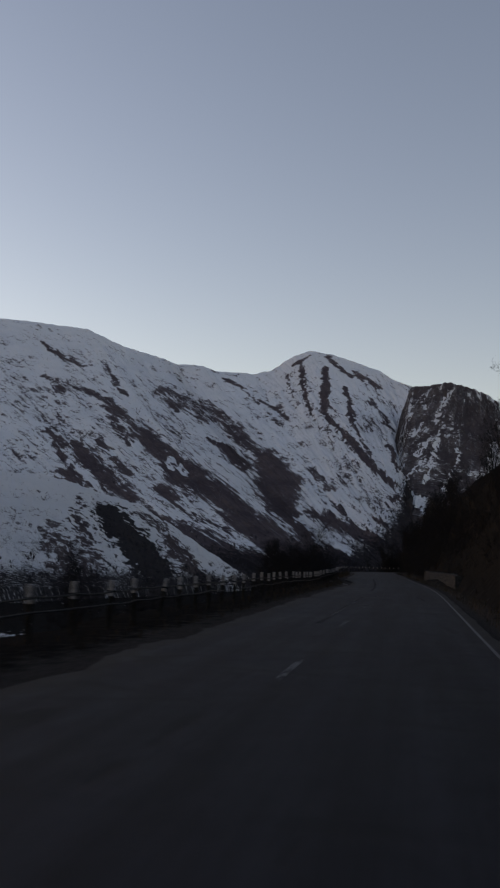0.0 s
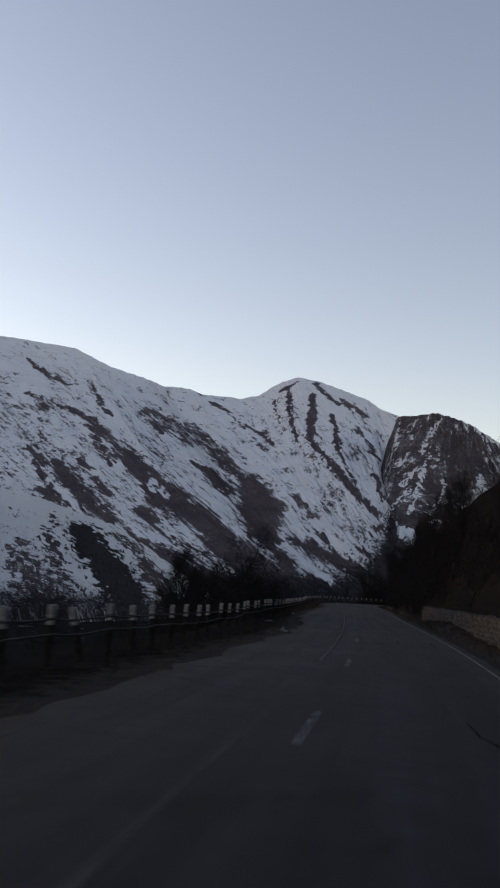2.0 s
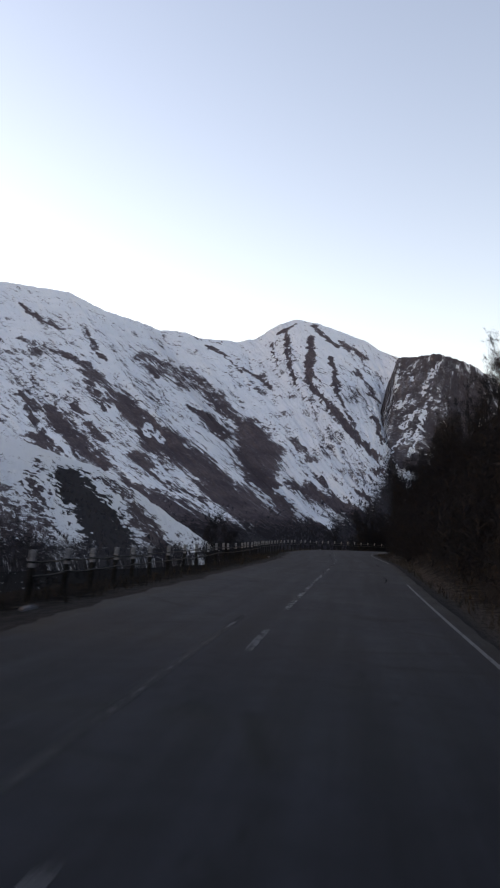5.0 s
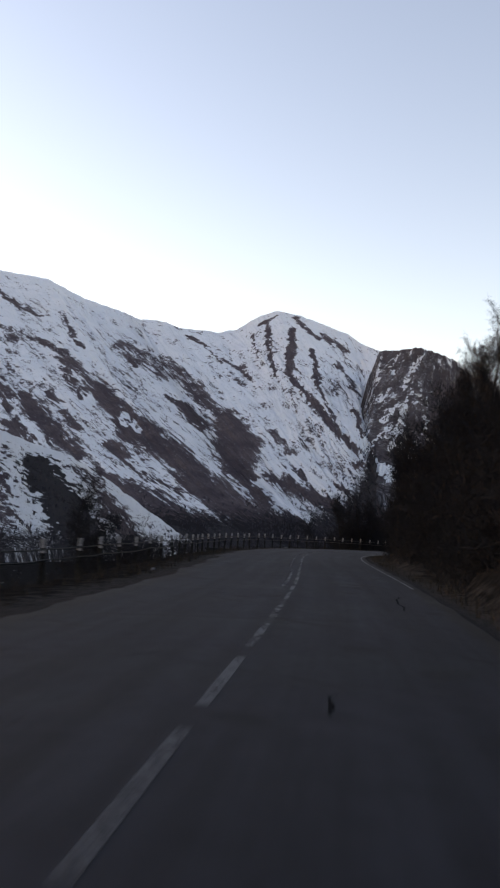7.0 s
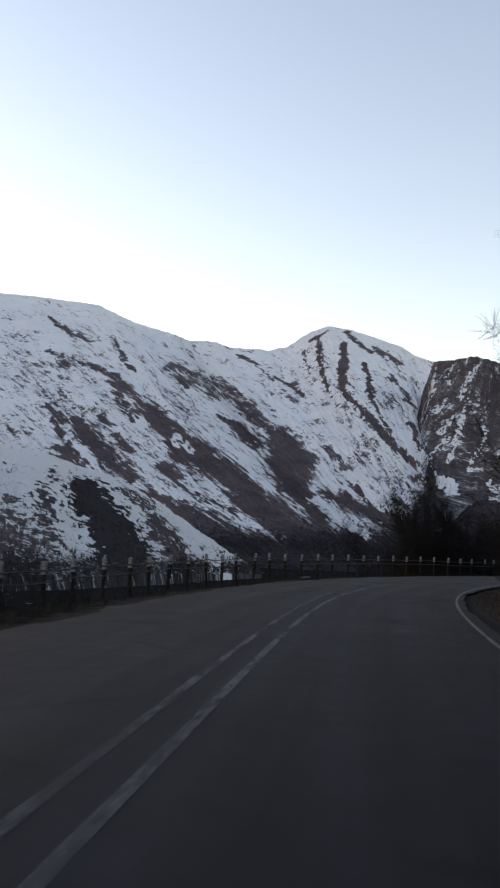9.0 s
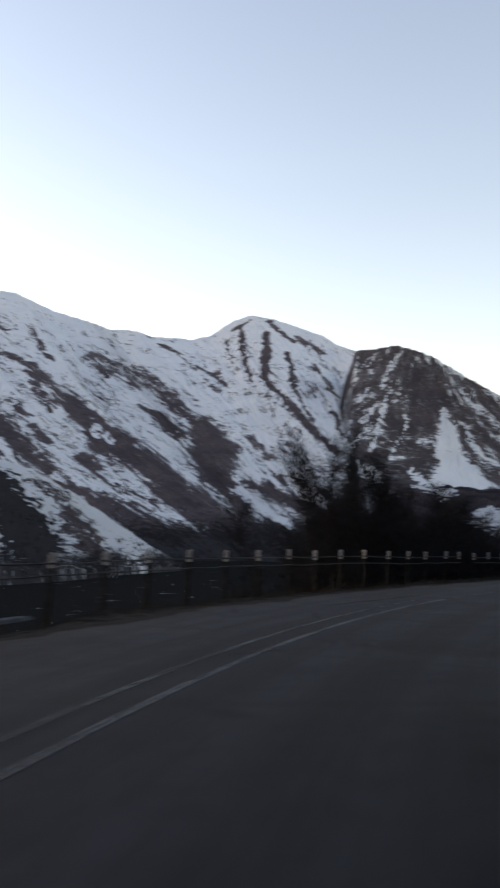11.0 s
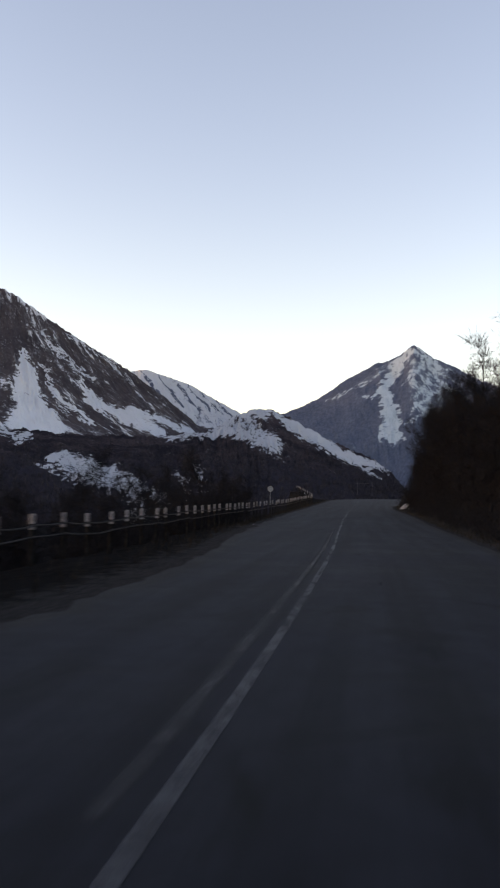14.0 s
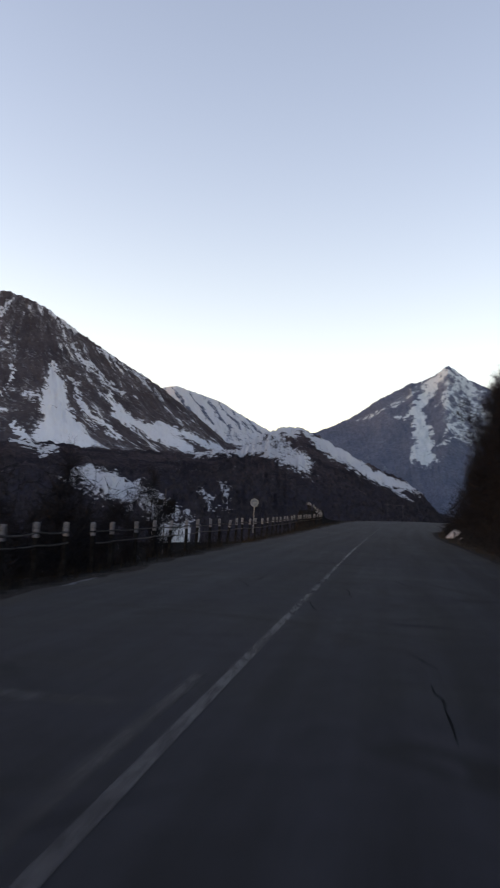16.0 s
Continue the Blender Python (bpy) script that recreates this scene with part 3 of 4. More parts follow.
def right_edge(s):
    return np.interp(s, [-60, 90, 130, 160, 180, 205, 230, 262, 297, 312, 330, 344, 356, 366, 380, 470], [3.45, 3.45, 3.65, 3.85, 3.7, 4.3, 4.6, 5.0, 5.5, 5.3, 4.6, 4.8, 7.0, 12.0, 17.0, 17.0])


def left_edge(s):
    return -np.interp(s, [-60, 20, 30, 45, 57, 61, 65, 74, 80, 87, 105, 135, 147, 158, 168, 180, 192, 200, 206, 213, 228, 233, 247, 254, 259, 270, 284, 300, 470], [3.0, 2.6, 2.75, 2.9, 2.8, 2.6, 2.4, 2.5, 2.95, 3.35, 3.45, 3.5, 3.75, 4.05, 3.95, 3.7, 3.1, 2.9, 2.7, 2.75, 2.7, 2.9, 2.85, 3.2, 3.7, 4.1, 4.5, 4.7, 4.2])


def fence_lat(s):
    return -np.interp(s, [-60, 95, 130, 160, 190, 215, 240, 300, 340, 363, 370, 376, 382, 388, 392, 470], [5.0, 5.0, 6.0, 6.6, 7.3, 7.0, 6.3, 6.4, 6.6, 6.8, 7.6, 8.9, 11.3, 14.9, 18.0, 18.0])


def berm(s):
    """The outer shoulder climbs where the fence turns away at the far bend."""
    return np.interp(s, [366, 388, 394, 400], [0.0, 1.2, 1.2, 0.0])


def ground_height(s, lat, bump):
    """Valley on the outer side, road bench, and the wooded bank on the inner side."""
    ledge = np.clip(1.6 - np.abs(lat - fence_lat(s)) / 2.2, 0, 1) * np.clip((s - 362) / 4, 0, 1) * np.clip((399 - s) / 5, 0, 1)
    lat = np.where(lat > 0, lat - (right_edge(s) - 3.45), lat)
    lat = np.where(lat < -5.0, lat - np.interp(s, [172, 184, 208, 220], [0.0, 1.6, 1.6, 0.0]) * np.clip((-5.0 - lat) / 0.8, 0, 1), lat)
    drop = np.interp(lat, [-900, -75, -40, -16, -8.5, -7.0, -5.2, -3.4, 3.6, 5.2, 6.2, 8, 12, 20, 40, 90, 300, 900],
                     [-32, -30, -20, -7, -1.2, -0.35, -0.10, -0.07, -0.07, 0.05, 1.7, 5.9, 12, 19, 29, 48, 70, 30])
    far = np.interp(s, [-60, 200, 250, 395, 430], [1, 1, 0.85, 0.75, 0.25])
    drop = np.where(lat > 5.2, 0.05 + (drop - 0.05) * far, drop)
    drop = drop * (1 - ledge) + (berm(s) - 0.3) * ledge
    drop = drop + rise(s) * np.interp(np.abs(lat), [30, 120], [1, 0])
    return drop + bump * np.interp(np.abs(lat), [3.0, 5.0, 8, 30, 80], [0.0, 0.10, 0.25, 1.0, 2.0])


def build_ground():
    near_x, near_y = np.arange(-70, 190, 1.5), np.arange(-60, 440, 1.5)
    xs = np.concatenate([[-4800, -3600, -2600, -1800, -1200, -800, -500, -300, -200, -140, -100, -84], near_x, [200, 220, 260, 340, 500, 800, 1200, 1800, 2600, 3600, 4800]])
    ys = np.concatenate([[-4800, -3000, -1800, -1000, -500, -250, -150, -100, -75], near_y, [455, 480, 530, 620, 800, 1100, 1500, 2100, 3000, 4000, 4900]])
    gx, gy = np.meshgrid(xs, ys)
    s, lat = road_frame(gx, gy)
    bump = verge_noise(gx, gy, 4.0, 2.0) + 0.6 * verge_noise(gx, gy, 1.6, 7.0)
    z = ground_height(s, lat, bump)
    edge_r, edge_l = right_edge(s), left_edge(s)
    on = (lat < edge_r + 1.2) & (lat > edge_l - 1.2)
    z = np.where(on, np.minimum(z, rise(s) - 0.06), z)
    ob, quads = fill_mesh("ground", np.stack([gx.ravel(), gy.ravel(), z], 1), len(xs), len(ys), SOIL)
    give_value(ob.data, "thaw", np.clip((np.abs(lat) - 8.6) / 3.0, 0, 1) * np.where(lat < 0, 1.0, 0.0))
    give_value(ob.data, "field", np.clip((s - 172) / 20, 0, 1) * np.clip((-lat - 13) / 16, 0, 1) * np.clip((258 - s) / 30, 0, 1))
    give_value(ob.data, "gravel", np.clip(1.0 - np.maximum(edge_l - lat, lat - edge_r) / 2.4, 0, 1))
    return tagged(ob, "dark soil verge with dry grass and snow remnants", "ground", kind="structure")


def road_strip(name, s0, s1, lat_a, lat_b, z, material, step=1.0, cols=8, ragged=0.0):
    """A strip that follows the road between two distances to its right."""
    ss = np.arange(s0, s1 + step * 0.5, step)
    rows_s = np.repeat(ss[:, None], cols + 1, 1)
    k = np.linspace(0, 1, cols + 1)[None]
    a = lat_a(ss)[:, None] if callable(lat_a) else lat_a
    b = lat_b(ss)[:, None] if callable(lat_b) else lat_b
    lat = a + (b - a) * k + 0 * rows_s
    if ragged:
        lat[:, 0] += verge_noise(ss, ss * 0, 3.1, 3.0) * ragged * 1.5 + verge_noise(ss, ss * 0, 0.75, 4.0) * ragged * 1.1
        lat[:, -1] += verge_noise(ss, ss * 0, 2.0, 5.0) * ragged * 0.6
    x, y, zz, _ = on_road(rows_s, lat, z)
    ob, quads = fill_mesh(name, np.stack([x, y, zz], 2).reshape(-1, 3), cols + 1, len(ss), material)
    give_uv(ob.data, quads, rows_s, lat)
    give_value(ob.data, "rim", np.abs(2 * k - 1) + 0 * rows_s if cols < 10 else np.clip(1 - np.minimum(lat - lat[:, :1], lat[:, -1:] - lat) / 0.9, 0, 1))
    return ob


build_ground()
road = tagged(road_strip("road", -40, 455, left_edge, right_edge, 0.0, ASPHALT, 0.5, 24, 0.22), "worn dark two-lane asphalt road with cracks and patches", "road", kind="structure")


def drift(s):
    """The painters strayed a little off the middle past the bend."""
    return np.interp(s, [215, 235, 245, 256, 268, 290, 320], [0.0, 0.06, 0.04, -0.02, -0.09, -0.06, 0.0])


def marking(s0, s1, lat, width, name="lane_marking", material=PAINT, ragged=0.0):
    ob = road_strip(name, s0, s1, lambda s: drift(s) + lat - width / 2, lambda s: drift(s) + lat + width / 2, 0.004, material, 0.4 if ragged else max(0.5, min(2.0, (s1 - s0) / 4)), 4, ragged)
    ob.parent = road
    return ob


for k in range(-3, 9):
    marking(11.3 + 10 * k, 13.8 + 10 * k, 0.0, 0.14)
for k in range(10):
    marking(97.65 + 3.77 * k, 100.5 + 3.77 * k, 0.0, 0.14)
marking(135.3, 400, 0.0, 0.13)
marking(-30, 112, 3.15, 0.09, "edge_line", EDGE_PAINT)
marking(140, 200, 3.5, 0.1, "edge_line", EDGE_PAINT)
for s0, s1, lat in ((136, 147, -0.26), (150, 172, -0.42), (172.5, 200, -0.46)):
    marking(s0, s1, lat, 0.14, "doubled_line", HALF_PAINT, 0.02)
for s0, s1, lat in ((22, 41, -0.6), (52, 96, -0.62), (214, 229, -0.26), (233, 272, -0.27)):
    marking(s0, s1, lat, 0.2, "faded_line", OLD_PAINT if s0 < 200 else GHOST_PAINT, 0.07)


for s0, a, b in ((270.2, -3.1, -0.15), (276.7, 1.2, 2.3), (226.2, -2.2, -0.2)):
    road_strip("pale_seam", s0, s0 + 0.22, a, b, 0.004, OLD_PAINT, 0.055, 6, 0.0).parent = road


def crack(s, lat, length, sway, seed, thick=0.8):
    """A dark tarred crack that wanders along the lane."""
    r = random.Random(seed)
    n = max(6, int(length / 0.35))
    verts, faces, x = [], [], lat
    for i in range(n + 1):
        x += r.gauss(0, 0.035) + sway / n
        w = thick * (0.010 + 0.022 * r.random() * math.sin(math.pi * i / n))
        for side in (-w, w):
            a, b, z, _ = on_road(s + length * i / n, x + side, 0.003)
            verts.append((float(a), float(b), float(z)))
        if i:
            faces.append((2 * i - 2, 2 * i - 1, 2 * i + 1, 2 * i))
    me = bpy.data.meshes.new("tar_crack")
    me.from_pydata(verts, [], faces)
    me.materials.append(TAR)
    ob = new("tar_crack", me)
    ob.parent = road


TAR = plain_mat("tar", (0.010, 0.010, 0.0105), (0.018, 0.018, 0.019), 6.0)
for i, (s, lat, length, sway) in enumerate(((61.6, 2.55, 3.4, 0.2), (40, 2.3, 4, -0.3), (70, 2.0, 0.8, 1.2), (112, 2.3, 5, 0.3), (131.5, 2.5, 4.5, 0.3), (173, 1.9, 2.4, 0.9), (176, 2.9, 2.2, -0.8),
                                            (196, -1.5, 7, 0.4), (203, 2.2, 5, 1.0), (206.6, 1.2, 2.6, 0.25), (120.3, 1.06, 1.0, 0.1), (62.7, 1.32, 1.9, 0.05), (68.2, 0.65, 0.5, 1.0), (224, -2.0, 6, 0.4), (258, -1.4, 0.7, 1.8), (274, -1.9, 0.5, 1.2))):
    crack(s, lat, length, sway, 500 + i, 1.0)
dice = random.Random(31)
for i in range(44):
    s = dice.choice((dice.uniform(58, 320), dice.uniform(192, 215), dice.uniform(250, 300)))
    crack(s, dice.uniform(-2.6, 3.0), dice.uniform(0.4, 2.2), dice.uniform(-1.3, 1.3), 600 + i, 0.55)


# ---- helpers for things ----
def part(name, mesh, material, parent=None, label=""):
    """One mesh object, under a thing or on its own."""
    if isinstance(mesh, bmesh.types.BMesh):
        me = bpy.data.meshes.new(name)
        mesh.to_mesh(me)
        mesh.free()
    else:
        me = mesh
    if not me.materials:
        me.materials.append(material)
    ob = new(name, me)
    ob.parent = parent
    return tagged(ob, label)


def block(sx, sy, z0, z1, bevel=0.012, taper=1.0):
    bm = bmesh.new()
    bmesh.ops.create_cube(bm, size=1.0)
    for v in bm.verts:
        k = taper if v.co.z > 0 else 1.0
        v.co = Vector((v.co.x * sx * k, v.co.y * sy * k, z0 + (v.co.z + 0.5) * (z1 - z0)))
    bmesh.ops.bevel(bm, geom=bm.edges[:], offset=bevel, segments=1, affect="EDGES")
    return bm


def rod(r, z0, z1, sides=8, taper=1.0):
    bm = bmesh.new()
    bmesh.ops.create_cone(bm, cap_ends=True, segments=sides, radius1=r, radius2=r * taper, depth=z1 - z0)
    bmesh.ops.translate(bm, verts=bm.verts[:], vec=(0, 0, (z0 + z1) / 2))
    return bm


def tube_mesh(name, points, radii, sides=5):
    """A round bar through the points."""
    pts = [Vector(p) for p in points]
    verts, faces = [], []
    for i, p in enumerate(pts):
        d = (pts[min(i + 1, len(pts) - 1)] - pts[max(i - 1, 0)]).normalized()
        a = d.orthogonal().normalized()
        b = d.cross(a)
        for k in range(sides):
            w = 2 * math.pi * k / sides
            verts.append(p + (a * math.cos(w) + b * math.sin(w)) * radii[i])
    for i in range(len(pts) - 1):
        for k in range(sides):
            n = (k + 1) % sides
            faces.append((i * sides + k, i * sides + n, (i + 1) * sides + n, (i + 1) * sides + k))
    me = bpy.data.meshes.new(name)
    me.from_pydata([tuple(v) for v in verts], [], faces)
    me.shade_smooth()
    return me


def empty(name, m):
    ob = new(name)
    ob.matrix_basis = m
    return ob


def at_road(s, lat, z=0.0, spin=0.0, lean_x=0.0, lean_y=0.0):
    x, y, zz, h = on_road(s, lat, z)
    return pose(float(x), float(y), float(zz), lean_x, lean_y, -math.degrees(float(h)) + spin)


def soil_at(s, lat):
    """Height of the verge over the road, close enough for what stands in it."""
    return float(ground_height(np.array([s]), np.array([lat]), np.array([0.0]))[0] - rise(s))


# ---- guard fence: concrete posts with painted heads and two steel bars ----
def post_at(k):
    """The way along the road to each post; their spacing is uneven."""
    return float(np.interp(k, [-40, 0, 7, 10, 17, 29, 38, 41, 44, 48, 51, 89, 98, 103, 107, 110, 177], [-36, 45.4, 58.2, 64.4, 80.5, 108.6, 137.4, 146.5, 157.6, 168.2, 174.9, 247.6, 265.2, 275.0, 282.6, 288.3, 442]))


def post_sink(s):
    return float(np.interp(s, [50, 66, 82, 140, 170, 190, 212, 230, 250, 266, 284, 310], [0, -0.10, 0, -0.10, -0.10, 0.10, 0.20, 0.10, -0.02, 0.06, 0.09, 0.05]) + berm(s))


rng = random.Random(4)
POST_BODY = part("post", block(0.114, 0.110, -2.0, 0.95, 0.012, 0.90), CONCRETE).data
HEAD_BAND = part("painted_head", block(0.115, 0.111, 0.60, 0.956, 0.012, 0.985), WHITE_POST).data
RING_BAND = part("dark_ring", block(0.122, 0.118, 0.69, 0.73, 0.004), BLACK_POST).data
for keep in ("post", "painted_head", "dark_ring"):
    bpy.data.objects.remove(bpy.data.objects[keep])


def guard_fence(s0, s1, label):
    base = at_road((s0 + s1) / 2, fence_lat((s0 + s1) / 2))
    fence = tagged(empty("guard_fence", base), label, "fence", "roadside guard fences")
    back = base.inverted()
    tops, lows = [], []
    for s in [post_at(k) + rng.uniform(-0.08, 0.08) for k in range(-40, 177) if s0 <= post_at(k) < s1]:
        lat = fence_lat(s) + rng.uniform(-0.05, 0.05)
        z = -0.04 + post_sink(s) + rng.uniform(-0.04, 0.03)
        odd = rng.random() < 0.08
        lx, ly = rng.gauss(0, 1.6) + (rng.uniform(-14, 14) if odd else 0), rng.gauss(0, 1.6) + (rng.uniform(-12, 12) if odd else 0)
        post = new("post", POST_BODY)
        post.parent = fence
        post.matrix_basis = back @ at_road(s, lat, z, rng.uniform(-4, 4), lx, ly)
        head = new("painted_head", HEAD_BAND)
        ring = new("dark_ring", RING_BAND)
        head.parent = ring.parent = post
        x, y, up, h = on_road(s, lat + 0.07)
        tops.append(back @ Vector((float(x), float(y), float(up) + z + 0.715 + rng.uniform(-0.015, 0.015))))
        lows.append(back @ Vector((float(x), float(y), float(up) + z + 0.44 + rng.uniform(-0.03, 0.02))))
    for name, line in (("upper_bar", tops), ("lower_bar", lows)):
        fine = []
        for a, b in zip(line, line[1:]):
            sag = rng.uniform(0.0, 0.035)
            fine += [a, a.lerp(b, 0.33) - Vector((0, 0, sag)), a.lerp(b, 0.67) - Vector((0, 0, sag))]
        fine.append(line[-1])
        bar = part(name, tube_mesh(name, fine, [0.019] * len(fine), 6), RAIL_STEEL, fence)
    return fence


for s0, s1 in ((-30, 33), (33, 96), (96, 160), (160, 222), (222, 285), (285, 348), (348, 392)):
    guard_fence(s0, s1, "white-headed concrete guard posts with two rusty steel bars beside the road")


# ---- bare winter trees and shrubs ----
def grow(seed, height, girth, limbs, twigs, spread, lean=0.0, fork=0.25):
    """Skeleton of a bare tree: tapered bars (start, end, radius, radius) for the wood, the branches and the twigs."""
    r = random.Random(seed)
    wood, fine, hair = [], [], []

    def bend(p, d, length, rad, n, wobble, out, tip=0.35):
        spots = []
        for i in range(n):
            d = (d + Vector((r.gauss(0, wobble), r.gauss(0, wobble), r.gauss(0, wobble) + 0.06))).normalized()
            q = p + d * (length / n)
            r0, r1 = rad * (1 - (1 - tip) * i / n), rad * (1 - (1 - tip) * (i + 1) / n)
            out.append((p, q, r0, r1))
            spots.append((q, d.copy(), r1))
            p = q
        return spots

    trunk = bend(Vector((0, 0, -0.3)), Vector((lean, lean * 0.4, 1)).normalized(), height * 0.74, girth, 8, 0.10, wood, 0.16)
    for i in range(limbs):
        place = fork + (1 - fork) * (i + r.random()) / limbs
        p, d, rad = trunk[min(7, int(8 * place))]
        w = r.uniform(0, 2 * math.pi)
        side = Vector((math.cos(w), math.sin(w), r.uniform(0.25, 1.1))).normalized()
        reach = height * spread * r.uniform(0.22, 0.40) * (1.25 - 0.55 * place)
        for q, e, rr in bend(p, (d * 0.4 + side).normalized(), reach, min(rad * 0.55, 0.045), 5, 0.24, wood, 0.2):
            for _ in range(3):
                o = Vector((r.gauss(0, 1), r.gauss(0, 1), r.gauss(0.4, 0.7))).normalized()
                for u, f, _r in bend(q, (e + o * 1.1).normalized(), height * spread * r.uniform(0.07, 0.15), min(max(rr * 0.4, 0.005), 0.011), 3, 0.3, fine, 0.4):
                    for _k in range(twigs):
                        o = Vector((r.gauss(0, 1), r.gauss(0, 1), r.gauss(0.35, 0.8))).normalized()
                        hair.append((u, u + (f * 0.7 + o).normalized() * r.uniform(0.18, 0.48), 0.0065, 0.002))
    return wood, fine, hair


def bar_arrays(pieces, sides):
    """Points and quads of many tapered bars; two sides make the thin blades of twigs."""
    a = np.array([p[0] for p in pieces])
    b = np.array([p[1] for p in pieces])
    ra, rb = np.array([p[2] for p in pieces]), np.array([p[3] for p in pieces])
    d = b - a
    d /= np.linalg.norm(d, axis=1)[:, None] + 1e-9
    ref = np.where(np.abs(d[:, 2:3]) < 0.9, np.array([[0, 0, 1.0]]), np.array([[1.0, 0, 0]]))
    u = np.cross(d, ref)
    u /= np.linalg.norm(u, axis=1)[:, None]
    w = np.cross(d, u)
    turn = np.random.default_rng(len(pieces)).uniform(0, np.pi, len(pieces))[:, None]
    ang = turn + 2 * np.pi * np.arange(sides)[None] / sides
    ring = np.cos(ang)[:, :, None] * u[:, None] + np.sin(ang)[:, :, None] * w[:, None]
    pts = np.concatenate([a[:, None] + ring * ra[:, None, None], b[:, None] + ring * rb[:, None, None]], 1)
    k = np.arange(1 if sides == 2 else sides)
    quad = np.stack([k, (k + 1) % sides, sides + (k + 1) % sides, sides + k], 1)
    quads = (np.arange(len(pieces))[:, None, None] * 2 * sides + quad[None]).reshape(-1, 4)
    return pts.reshape(-1, 3), quads


def solid_mesh(name, pts, quads):
    me = bpy.data.meshes.new(name)
    me.vertices.add(len(pts))
    me.vertices.foreach_set("co", np.asarray(pts, np.float32).ravel())
    me.loops.add(quads.size)
    me.loops.foreach_set("vertex_index", np.asarray(quads, np.int32).ravel())
    me.polygons.add(len(quads))
    me.polygons.foreach_set("loop_start", np.arange(0, quads.size, 4, dtype=np.int32))
    me.update(calc_edges=True)
    return me


def joined(*lots):
    """Several lots of points and quads as one."""
    pts, quads, n = [], [], 0
    for p, q in lots:
        pts.append(p)
        quads.append(q + n)
        n += len(p)
    return np.concatenate(pts), np.concatenate(quads)


def bare_tree(name, label, seed, height, girth, limbs, twigs, spread, lean=0.0, fork=0.25, group=""):
    wood, fine, hair = grow(seed, height, girth, limbs, twigs, spread, lean, fork)
    tree = tagged(empty(name, Matrix()), label, "tree", group)
    part("trunk", solid_mesh("trunk", *bar_arrays(wood, 5)), BARK, tree)
    part("crown", solid_mesh("crown", *joined(bar_arrays(fine, 2), bar_arrays(hair, 2))), TWIG, tree)
    return tree


BANK = "bare trees on the wooded bank"
SLOPE = "bare trees below the road"
tall = [bare_tree("tree", "tall bare deciduous tree on the dark roadside bank", 20 + i, 7.0 + 0.6 * i, 0.10, 11, 3, 0.62, 0.05 * (i % 3), 0.2, BANK) for i in range(5)]
small = [bare_tree("tree", "slender bare tree on the slope below the guard fence", 40 + i, 4.6 + 0.5 * i, 0.05, 11, 3, 0.55, 0.08 * (i % 2), 0.12, SLOPE) for i in range(4)]


def bush_geometry(seed, height):
    wood, fine, hair = grow(seed, height, 0.05, 13, 3, 0.6, 0.04, 0.04)
    return joined(bar_arrays(wood, 4), bar_arrays(fine, 2), bar_arrays(hair, 2))


bushy = [bush_geometry(90 + i, 4.6 + 0.5 * i) for i in range(3)]
undergrowth = []


valley = [bare_tree("tree", "tall bare tree rising from the slope below the road", 110 + i, 9.0 + 0.8 * i, 0.11, 15, 5, 0.5, 0.03, 0.08, SLOPE) for i in range(3)]


def pale_tree(label, seed, height):
    """A full-crowned bare tree with light twigs."""
    wood, fine, hair = grow(seed, height, 0.12, 22, 6, 0.8, 0.05, 0.10)
    tree = tagged(empty("tree", Matrix()), label, "tree", BANK)
    part("trunk", solid_mesh("trunk", *bar_arrays(wood, 5)), BARK, tree)
    part("crown", solid_mesh("crown", *joined(bar_arrays(fine, 2), bar_arrays(hair, 2))), PALE_TWIG, tree, "pale greyish twigs")
    return tree


pale = [pale_tree("full-crowned bare tree with pale twigs on the bank", 130 + i, 7.5 + 0.7 * i) for i in range(2)]


def plant(kinds, s, lat, scale, sink=0.1):
    """Set the first tree of a kind, or a copy of it, into the ground."""
    k = rng.choice(kinds)
    k = next((c for c in kinds if not c.get("set")), k)
    if kinds is valley and 221 < s < 229 and lat > -11.5:
        scale *= 0.74
    m = at_road(s, lat, soil_at(s, lat) - sink, rng.uniform(0, 360), rng.gauss(0, 3), rng.gauss(0, 3)) @ Matrix.Scale(scale, 4)
    if k.get("set"):
        ob = copy_thing(k, m)
        ob.matrix_basis = m
    else:
        k.matrix_basis = m
        k["set"] = 1
    return k


for i in range(44):
    s = 40 + 165 * (i + rng.random()) / 44
    plant(tall, s, rng.choice((rng.uniform(8.2, 10.5), rng.uniform(9.0, 14))) + (1.2 if s > 172 else 0), rng.uniform(0.55, 1.0))
for i in range(22):
    s = 262 + 72 * (i + rng.random()) / 22
    plant(tall, s, rng.choice((rng.uniform(8.4, 11.0), rng.uniform(9.5, 14))) + max(0, (s - 330) * 0.05), min(rng.uniform(0.7, 1.2), 0.7 if s > 297 else 2))
for i in range(14):
    plant(tall, 160 + 40 * (i + rng.random()) / 14, rng.uniform(9.2, 12), rng.uniform(0.7, 1.0))
for i in range(34):
    s = 96 + 102 * (i + rng.random()) / 34
    undergrowth.append((s, float(right_edge(s)) + rng.uniform(2.2, 4.4), rng.uniform(0.9, 1.4)))
for i in range(12):
    s = 166 + 34 * (i + rng.random()) / 12
    undergrowth.append((s, float(right_edge(s)) + rng.uniform(2.3, 3.2), rng.uniform(1.3, 1.75)))
for i in range(44):
    s = 272 + 64 * (i + rng.random()) / 44
    undergrowth.append((s, float(right_edge(s)) + rng.uniform(2.2, 4.6), rng.uniform(1.0, 1.5)))
